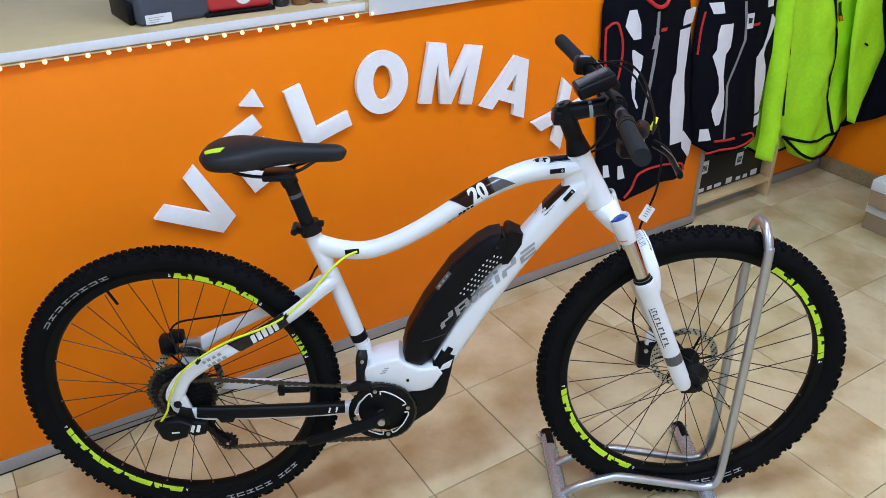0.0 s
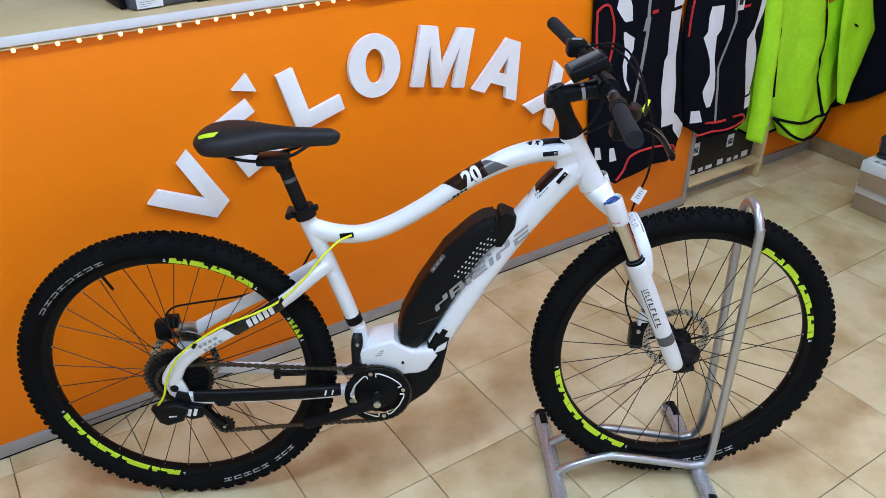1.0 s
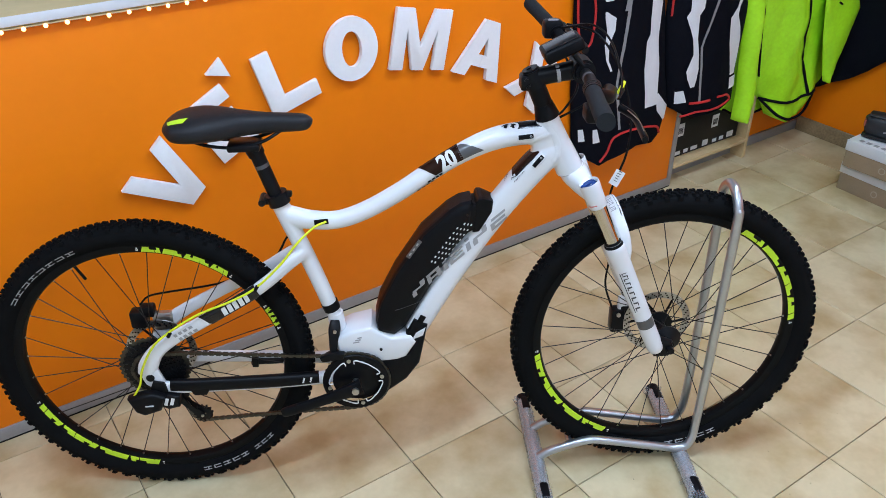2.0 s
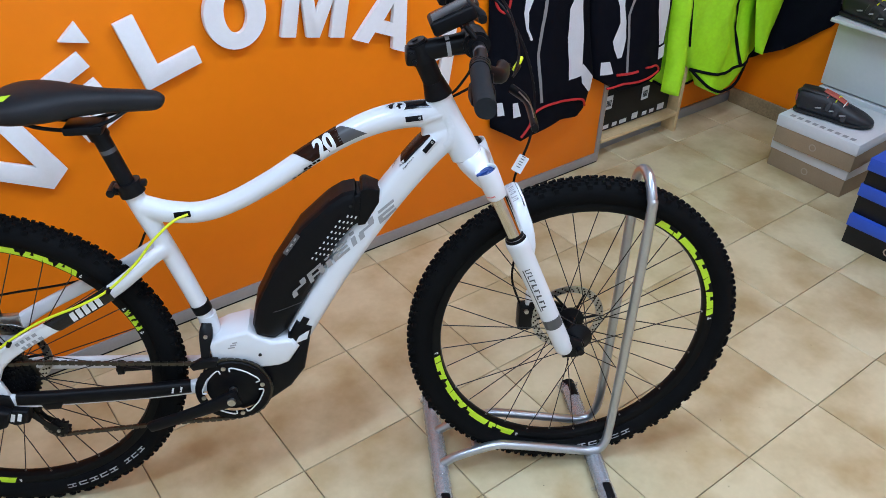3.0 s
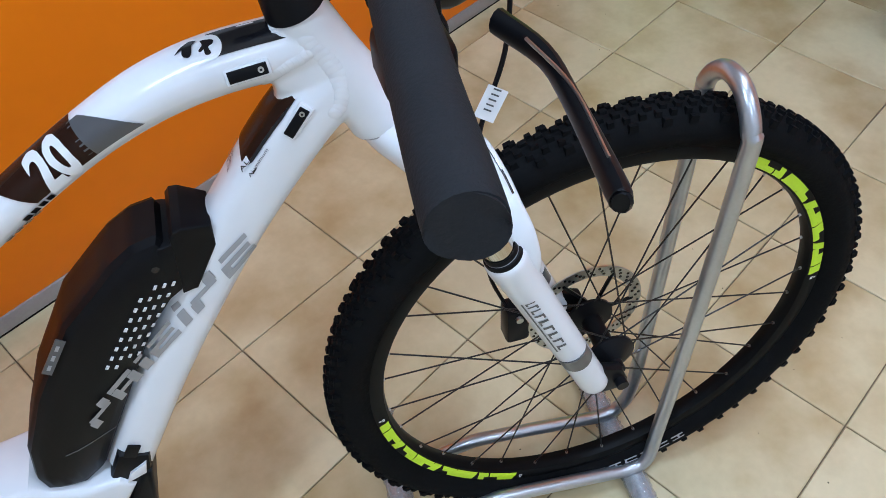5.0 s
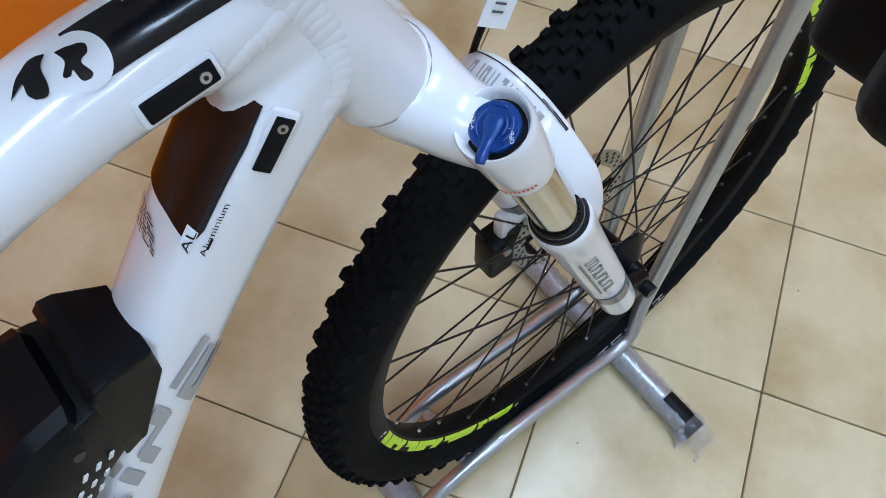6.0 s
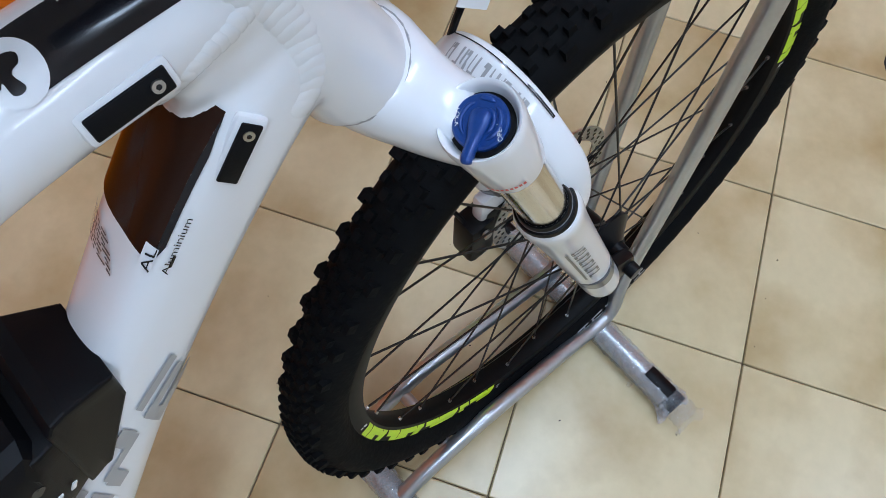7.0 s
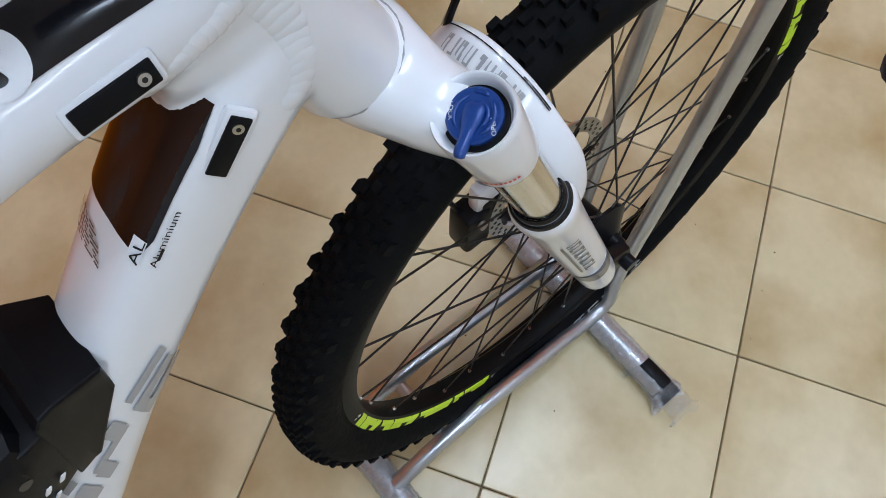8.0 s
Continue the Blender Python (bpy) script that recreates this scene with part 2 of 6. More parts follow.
def prism(poly, y0, y1, bevel=0.0, seg=2):
    """A polygon of (x, z) extruded from y0 to y1, with rounded edges."""
    bm = bmesh.new()
    vs = [bm.verts.new((x, y0, z)) for x, z in poly]
    f = bm.faces.new(vs)
    r = bmesh.ops.extrude_face_region(bm, geom=[f])
    bmesh.ops.translate(bm, vec=(0, y1 - y0, 0), verts=[g for g in r["geom"] if isinstance(g, bmesh.types.BMVert)])
    bmesh.ops.recalc_face_normals(bm, faces=bm.faces)
    if bevel:
        rim = [e for e in bm.edges if abs(e.verts[0].co.y - e.verts[1].co.y) < 1e-6]
        bmesh.ops.bevel(bm, geom=rim, offset=bevel, segments=seg, profile=0.5, affect="EDGES", clamp_overlap=True)
    return raw(bm)


def rod(a, b, r, n=8, r2=None):
    a, b = Vector(a), Vector(b)
    m = (b - a).to_track_quat("Z", "Y").to_matrix().to_4x4()
    m.translation = a
    h = (b - a).length
    verts = [m @ Vector((q * math.cos(2 * math.pi * k / n), q * math.sin(2 * math.pi * k / n), z))
             for q, z in ((r, 0), (r if r2 is None else r2, h)) for k in range(n)]
    faces = [(k, (k + 1) % n, n + (k + 1) % n, n + k) for k in range(n)]
    return verts, faces + [tuple(range(n - 1, -1, -1)), tuple(range(n, 2 * n))]


# ---- setting: floor, walls, ceiling ----
U0, U1, V0 = -2.6, 3.13, -3.4
PITCH, TU, TV = 0.30, 1.093, -0.844
solid("floor", rbox(U0, V0, -0.10, U1 + 0.1, 0.62, -0.006), GROUT, ROOM, "dark grout bed under the beige floor tiles", kind="structure")
floor_ob = bpy.data.objects["floor"]
solid("wall_right", rbox(U1, V0, 0.0, U1 + 0.12, 0.72, CEIL), ORANGE, ROOM, "orange painted wall beside the shelf", kind="structure")
solid("wall_back", rbox(U0, 2.2, 0.0, U1 + 0.12, 2.32, CEIL), WALL_PAINT, ROOM, "white shop wall behind the counter", kind="structure")
solid("wall_left", rbox(U0 - 0.12, V0, 0.0, U0, 2.32, CEIL), WALL_PAINT, ROOM, "white shop wall", kind="structure")
solid("wall_front", rbox(U0, V0 - 0.12, 0.0, U1, V0, CEIL), WALL_PAINT, ROOM, "white shop wall", kind="structure")
solid("ceiling", rbox(U0, V0, CEIL, U1, 2.32, CEIL + 0.1), CEIL_PAINT, ROOM, "white plastered ceiling", kind="structure")
# the fixture at u 3.0 is made up to go with the added fill lamp
for lu, lv in LIGHTS:
    fix = thing("ceiling_light", ROOM @ pose(lu, lv, CEIL), "white fluorescent batten light fixed to the ceiling", "ceiling light", "ceiling lights")
    part("housing", rbox(-0.62, -0.15, -0.05, 0.62, 0.15, 0.0, bevel=0.01), CEIL_PAINT, fix)
    part("diffuser", rbox(-0.58, -0.12, -0.062, 0.58, 0.12, -0.052, bevel=0.004), DIFFUSER, fix, "lit white diffuser")

# counter with its orange front
CU0, CU1, CH = -1.6, 2.183, 1.058
counter = thing("shop_counter", ROOM @ pose(0, WALL_V, 0), "orange laminate shop counter with grey aluminium edging", "counter")
part("front_panel", rbox(CU0, 0.004, 0.0, CU1 - 0.02, 0.03, CH, bevel=0.001), ORANGE, counter, "orange laminate front")
# a solid black strip takes the place of the shade below the kick strip
part("gap_shade_strip", rbox(CU0, 0.001, 0.0002, CU1 - 0.002, 0.010, 0.006), BLACK_SATIN, counter, "black strip standing in for the shade in the gap under the kick strip")
part("kick_strip", rbox(CU0, -0.001, 0.006, CU1, 0.012, 0.044, bevel=0.002), ALU_EDGE, counter, "grey aluminium kick strip")
part("corner_edging", rbox(CU1 - 0.022, -0.002, 0.042, CU1, 0.014, CH, bevel=0.002), ALU_EDGE, counter, "grey aluminium corner edging")
part("side_panel", rbox(CU1 - 0.016, 0.03, 0.0, CU1, 0.62, CH, bevel=0.001), ORANGE, counter)
part("back_panel", rbox(CU0, 0.60, 0.0, CU1 - 0.02, 0.62, CH, bevel=0.001), WALL_PAINT, counter)
top = solid("worktop", rbox(CU0, -0.012, CH, CU1 + 0.01, 0.66, CH + 0.004), LAMINATE, ROOM @ pose(0, WALL_V, 0), "beige laminate worktop with a grey edge on the counter", "worktop")
part("edge_strip", rbox(CU0, -0.016, CH + 0.008, 0.695, -0.012, CH + 0.029, bevel=0.001), CARD_WHITE, top, "white label strip along the edge")
part("board", rbox(CU0, -0.0115, CH + 0.0045, CU1 + 0.01, 0.66, CH + 0.028, bevel=0.002), LAMINATE, top)

# niche to the side of the counter, with its shelf
solid("wall_niche", rbox(CU1, 0.505, 0.0, U1, 0.62, CEIL), ORANGE, ROOM, "orange panel closing the niche", kind="structure")
solid("baseboard_niche", rbox(CU1, 0.493, 0.0, U1, 0.505, 0.045, bevel=0.002), ALU_EDGE, ROOM, "grey aluminium baseboard", kind="structure")

# ---- foam sign pieces on the counter front: plain shapes on an arch ----
CHEVRON = [(-0.085, 0.09), (-0.040, 0.09), (0.0, -0.028), (0.040, 0.09), (0.085, 0.09), (0.029, -0.09), (-0.029, -0.09)]
COMB = [(-0.06, -0.09), (0.06, -0.09), (0.06, -0.048), (-0.015, -0.048), (-0.015, -0.019), (0.05, -0.019), (0.05, 0.021),
        (-0.015, 0.021), (-0.015, 0.049), (0.06, 0.049), (0.06, 0.09), (-0.06, 0.09)]
WEDGE = [(-0.0325, -0.018), (0.0325, -0.018), (0.0, 0.027)]
ELBOW = [(-0.062, -0.088), (0.086, -0.088), (0.086, -0.044), (-0.012, -0.044), (-0.012, 0.088), (-0.062, 0.088)]
ZIGZAG = [(-0.095, -0.088), (-0.052, -0.088), (-0.052, 0.030), (-0.019, -0.088), (0.019, -0.088), (0.052, 0.030), (0.052, -0.088),
          (0.095, -0.088), (0.095, 0.088), (0.036, 0.088), (0.0, -0.022), (-0.036, 0.088), (-0.095, 0.088)]
CROSS = [(-0.088, 0.088), (-0.034, 0.088), (0.0, 0.034), (0.034, 0.088), (0.088, 0.088), (0.030, 0.0), (0.088, -0.088),
         (0.034, -0.088), (0.0, -0.034), (-0.034, -0.088), (-0.088, -0.088), (-0.030, 0.0)]
ARROW = [(-0.092, -0.088), (-0.044, -0.088), (-0.033, -0.054), (-0.0003, -0.054), (-0.0003, -0.018), (-0.017, -0.018), (0.0, 0.036), (0.017, -0.018), (0.0003, -0.018), (0.0003, -0.054), (0.033, -0.054), (0.044, -0.088), (0.092, -0.088), (0.028, 0.088), (-0.028, 0.088)]
SIGN = [("chevron_piece", CHEVRON, 0.196, 0.622, 45, 1.0), ("comb_piece", COMB, 0.351, 0.737, 28, 1.0), ("wedge_piece", WEDGE, 0.3645, 0.885, -13, 1.0),
        ("elbow_piece", ELBOW, 0.532, 0.822, 16, 1.0), ("zigzag_piece", ZIGZAG, 0.965, 0.8475, -11.5, 1.0),
        ("arrow_piece", ARROW, 1.191, 0.7755, -22.5, 1.0), ("cross_piece", CROSS, 1.402, 0.638, -43, 1.0)]
for name, poly, su, sz, turn, k in SIGN:
    data = prism([(x * k, z * k) for x, z in poly], -0.015, -0.001, bevel=0.0012 if poly is not ARROW else 0.0)
    solid(name, data, FOAM, ROOM @ pose(su, WALL_V, sz, 0, -turn, 0), "white foam shape glued to the orange counter front", "sign piece", "sign pieces on the counter", angle=30)


def ring_piece():
    n = 48
    verts, faces = [], []
    for k in range(n):
        a = 2 * math.pi * k / n
        for rx, rz in ((0.081, 0.089), (0.030, 0.050)):
            ca, sa = math.cos(a), math.sin(a)
            verts += [(rx * ca, -0.015, rz * sa), (rx * ca, -0.001, rz * sa)]
    for k in range(n):
        a, b = 4 * k, 4 * ((k + 1) % n)
        faces += [(a, b, b + 1, a + 1), (a + 2, a + 3, b + 3, b + 2), (a, a + 2, b + 2, b), (a + 1, b + 1, b + 3, a + 3)]
    return verts, faces


solid("ring_piece", ring_piece(), FOAM, ROOM @ pose(0.739, WALL_V, 0.863, 0, -4, 0), "white foam ring glued to the orange counter front", "sign piece", "sign pieces on the counter", angle=30)

# string of warm lights under the worktop edge
light_string = thing("light_string", ROOM @ pose(0, WALL_V - 0.010, CH + 0.001), "string of small warm lights under the worktop edge", "light string")
part("cable", rod((CU0, 0, 0), (1.45, 0, 0), 0.0018, 6), BLACK_SATIN, light_string)
bulb_mesh = to_mesh("bulb", lathe([(0.0, -0.0052), (0.0038, -0.0038), (0.0052, 0.0), (0.0038, 0.0038), (0.0, 0.0052)], 10), LED)
k = -0.62
while k < 0.75:
    b = new("bulb", bulb_mesh)
    b.parent = light_string
    b.matrix_basis = pose(k, -0.004, -0.003)
    k += 0.0445

# ---- the bicycle ----
RW = 0.3623
BIKE = Matrix.Translation((-0.0282, 0.055, 0.3623)) @ pose(0, 0, 0, 0, 0, -2.9) @ pose(0, 0, 0, 0, -0.3, 0) @ pose(0, 0, 0, -3.8, 0, 0)
bike = thing("electric_mountain_bike", BIKE @ Matrix.Translation((0, 0, -RW)), "white electric mountain bike with black battery, standing in a wheel stand", "bicycle")
HUB = Matrix.Translation((0, 0, RW))


def bp(name, data, material, parent=None, label="", angle=38):
    """A part of the bike, given round the rear axle."""
    return part(name, data, material, parent or bike, label, HUB if parent is None else None, angle)


# frame
tt = [(0.338, 0, 0.3587, 0.019, 0.024), (0.385, 0, 0.3468, 0.020, 0.021), (0.440, 0, 0.3439, 0.0205, 0.0195), (0.500, 0, 0.3617, 0.0205, 0.0195),
      (0.573, 0, 0.4004, 0.0205, 0.0195), (0.650, 0, 0.4499, 0.0215, 0.0200), (0.710, 0, 0.4846, 0.023, 0.021), (0.765, 0, 0.5084, 0.025, 0.023),
      (0.820, 0, 0.5203, 0.026, 0.024), (0.892, 0, 0.5232, 0.024, 0.025)]
dt = [(0.912, 0, 0.4856, 0.026, 0.026), (0.872, 0, 0.4559, 0.0275, 0.0295), (0.814, 0, 0.3885, 0.0258, 0.0295), (0.757, 0, 0.3132, 0.0262, 0.029), (0.686, 0, 0.2081, 0.030, 0.028),
      (0.637, 0, 0.1268, 0.034, 0.027), (0.598, 0, 0.0575, 0.034, 0.026)]
st = [(0.318, 0, 0.408, 0.0185, 0.0185), (0.336, 0, 0.352, 0.0185, 0.0185), (0.366, 0, 0.268, 0.018, 0.0185), (0.394, 0, 0.180, 0.018, 0.018), (0.416, 0, 0.105, 0.018, 0.017)]
ht = [(0.884, 0, 0.5569, 0.0240, 0.0240), (0.905, 0, 0.5123, 0.0245, 0.0245), (0.922, 0, 0.4757, 0.0275, 0.0275), (0.941, 0, 0.4350, 0.0300, 0.0300)]
ssr = [(0.362, -0.012, 0.272, 0.010, 0.014), (0.335, -0.026, 0.258, 0.010, 0.014), (0.262, -0.043, 0.206, 0.009, 0.0145), (0.163, -0.054, 0.152, 0.009, 0.0145),
       (0.075, -0.058, 0.104, 0.009, 0.0155), (0.025, -0.060, 0.068, 0.009, 0.018), (0.000, -0.061, 0.030, 0.008, 0.022), (-0.012, -0.061, 0.004, 0.006, 0.017)]
csr = [(0.012, -0.061, -0.022, 0.007, 0.012), (0.050, -0.060, -0.034, 0.009, 0.014), (0.114, -0.058, -0.037, 0.009, 0.015), (0.284, -0.050, -0.042, 0.010, 0.015),
       (0.360, -0.042, -0.044, 0.011, 0.015), (0.425, -0.034, -0.040, 0.012, 0.018)]


def skewed(ctrl, k):
    """Rows moved sideways by k of their height over the axle."""
    return [(r[0], r[1] + k(r), *r[2:]) for r in ctrl]


tt = skewed(tt, lambda r: 0.008 * max(0.0, (r[0] - 0.44) / 0.45))
dt = skewed(dt, lambda r: 0.008 * max(0.0, r[2] / 0.486))
ht = skewed(ht, lambda r: 0.008)


def mirror(ctrl):
    return [(r[0], -r[1], *r[2:]) for r in ctrl]


frame_data = join(sweep(tt, 24, 6, 2.1), sweep(dt, 24, 6, 3.0), sweep(st, 20, 5), sweep(ht, 24, 4), sweep(ssr, 14, 5, 3), sweep(mirror(ssr), 14, 5, 3),
                  sweep(csr, 14, 5, 3), sweep(mirror(csr), 14, 5, 3),
                  sweep([(0.352, 0, 0.268, 0.014, 0.012), (0.345, 0, 0.262, 0.030, 0.012)], 10, 1),
                  sweep([(0.858, 0.0075, 0.508, 0.019, 0.026), (0.882, 0.008, 0.505, 0.0225, 0.036), (0.908, 0.008, 0.506, 0.0235, 0.044)], 24, 4, 2.0))
frame_ob = bp("frame", frame_data, WHITE_PAINT, None, "glossy white aluminium frame", angle=180)
blend = frame_ob.modifiers.new("blend", "REMESH")
blend.mode, blend.voxel_size, blend.use_smooth_shade = "VOXEL", 0.0026, True
relax = frame_ob.modifiers.new("relax", "SMOOTH")
relax.factor, relax.iterations = 0.5, 8

# motor housing
MOTOR = [(0.418, 0.062), (0.455, 0.080), (0.500, 0.090), (0.516, 0.074), (0.545, 0.058), (0.588, 0.062), (0.600, 0.042), (0.576, 0.004), (0.555, -0.004), (0.470, -0.010), (0.425, 0.005)]
bp("motor_cradle", prism(MOTOR, -0.043, 0.043, 0.008, 3), WHITE_PAINT, None, "white motor cradle")
COVER = [(0.405, -0.015), (0.47, 0.0), (0.556, 0.0), (0.583, 0.010), (0.610, 0.062), (0.622, 0.058), (0.606, -0.018), (0.575, -0.062), (0.530, -0.096), (0.470, -0.118), (0.420, -0.100), (0.396, -0.05)]
bp("motor_cover", prism(COVER, -0.040, 0.040, 0.010, 3), BLACK_SATIN, None, "black motor cover")

# battery
BATT = [(0.514, 0.0733), (0.510, 0.0971), (0.522, 0.1457), (0.560, 0.2205), (0.621, 0.3125), (0.678, 0.3650), (0.704, 0.3815), (0.7280, 0.3865), (0.7350, 0.3660), (0.7290, 0.3180), (0.690, 0.2735), (0.646, 0.1962), (0.600, 0.1150), (0.577, 0.0733), (0.552, 0.0555)]


def tapered(data):
    """The battery's section: its flanks draw in towards the down tube."""
    out = []
    for v in data[0]:
        h = -0.838 * (v[0] - 0.598) + 0.547 * (v[2] - 0.0575)
        low = 0.72 + 0.19 * (h - 0.029) / 0.025
        end = 0.547 * (v[0] - 0.598) + 0.838 * (v[2] - 0.0575)
        k = max(0.66, min(low, 0.98, 0.98 - 1.2 * (h - 0.075))) * (1 - 0.20 * min(1.0, max(0.0, (end - 0.29) / 0.065)))
        out.append(Vector((v[0], 0.003 + v[1] * k, v[2])))
    return out, data[1]


def diced(data, cuts=3):
    """The same surface with finer faces."""
    bm = bmesh.new()
    vs = [bm.verts.new(v) for v in data[0]]
    for f in data[1]:
        bm.faces.new([vs[i] for i in f])
    bmesh.ops.triangulate(bm, faces=bm.faces)
    bmesh.ops.subdivide_edges(bm, edges=bm.edges[:], cuts=cuts, use_grid_fill=True)
    return raw(bm)


battery = bp("battery", tapered(diced(prism(BATT, -0.042, 0.042, 0.0125, 2))), BLACK_SATIN, None, "black battery pack", angle=24)


# ---- wheels ----
def tyre_data():
    prof = []
    for k in range(21):
        a = math.radians(-128 + 256 * k / 20)
        prof.append((0.331 + 0.0255 * math.cos(a), 0.0262 * math.sin(a)))
    prof = [(0.306, -0.0120)] + prof + [(0.306, 0.0120)]
    return lathe(prof, 96)


def knob(a, y, la, ly, h, r0):
    """One tread block at the angle a and the offset y."""
    ro = r0 + h
    verts = []
    for r, k in ((r0 - 0.003, 1.0), (ro, 0.82)):
        for sa, sy in ((-1, -1), (1, -1), (1, 1), (-1, 1)):
            aa = a + sa * la * k / (2 * r0)
            yy = y + sy * ly * k / 2
            verts.append((r * math.cos(aa), yy, r * math.sin(aa)))
    return verts, [(0, 3, 2, 1), (4, 5, 6, 7), (0, 1, 5, 4), (1, 2, 6, 5), (2, 3, 7, 6), (3, 0, 4, 7)]


def tread_data():
    out = []
    n = 132
    for i in range(n):
        a = 2 * math.pi * i / n
        half = math.pi / n
        for s in (-1, 1):
            out.append(knob(a + (half if s > 0 else 0), 0.0048 * s, 0.0088, 0.0074, 0.0034, 0.3562))
            out.append(knob(a + (0 if s > 0 else half), 0.0132 * s, 0.0076, 0.0060, 0.0040, 0.3535))
            if (i + (s > 0)) % 2:
                out.append(knob(a + half * (0.5 if i % 4 < 2 else 0.1), 0.0204 * s, 0.0104, 0.0066, 0.0054, 0.3476))
    return join(*out)


TYRE_ME = to_mesh("tyre", tyre_data(), RUBBER)
TREAD_ME = to_mesh("tread", tread_data(), RUBBER, 20)
RIM_PROF = [(0.3075, -0.0125), (0.3085, -0.0135), (0.3055, -0.0145), (0.2960, -0.0142), (0.2905, -0.0115), (0.2880, -0.0045), (0.2875, 0.0),
            (0.2880, 0.0045), (0.2905, 0.0115), (0.2960, 0.0142), (0.3055, 0.0145), (0.3085, 0.0135), (0.3075, 0.0125)]
NIPPLE_ME = to_mesh("nipple", rod((0, 0, 0.006), (0, 0, 0.010), 0.0021, 8), STEEL)


def arc_patch(r0, r1, a0, a1, y0, y1, slant=0.0, n=4):
    verts, faces = [], []
    for i in range(n + 1):
        a = a0 + (a1 - a0) * i / n
        for r, y, s in ((r0, y0, 0), (r1, y1, slant)):
            verts.append((r * math.cos(a + s), y, r * math.sin(a + s)))
    for i in range(n):
        faces.append((2 * i, 2 * i + 1, 2 * i + 3, 2 * i + 2))
    return verts, faces


RIM_BLOCKS = [(0.7, 1.0, 0), (1.5, 0.8, -1), (0.6, -0.9, 0), (1.3, 1.1, 1), (1.7, 0.7, -1), (0.7, -1.0, 0), (1.2, 1.2, 1), (1.6, -0.6, 0), (0.8, 1.0, -1), (1.4, 0.9, 1), (0.6, -0.9, 0)]


def rim_strip(f0, f1, h0, h1, slant, s):
    """A printed piece on the flank of the rim, between the shares h0 and h1 of its height."""
    prof = [(0.2928 + 0.0136 * (h0 + (h1 - h0) * k / 4)) for k in range(5)]
    verts, faces = [], []
    n = 4
    for i in range(n + 1):
        f = f0 + (f1 - f0) * i / n
        for r in prof:
            y = 0.0142 + 0.0003 * (r - 0.296) / 0.0095 if r > 0.296 else 0.0142 - 0.0027 * (0.296 - r) / 0.0055
            a = radians(f + slant * (r - 0.2918) / 0.0148)
            verts.append((r * math.cos(a), s * (y + 0.0006), r * math.sin(a)))
    for i in range(n):
        for k in range(4):
            a = i * 5 + k
            faces.append((a, a + 1, a + 6, a + 5))
    return verts, faces


def tyre_y(r):
    return 0.0258 * math.sin(math.acos(max(-1.0, (r - 0.331) / 0.0255)))


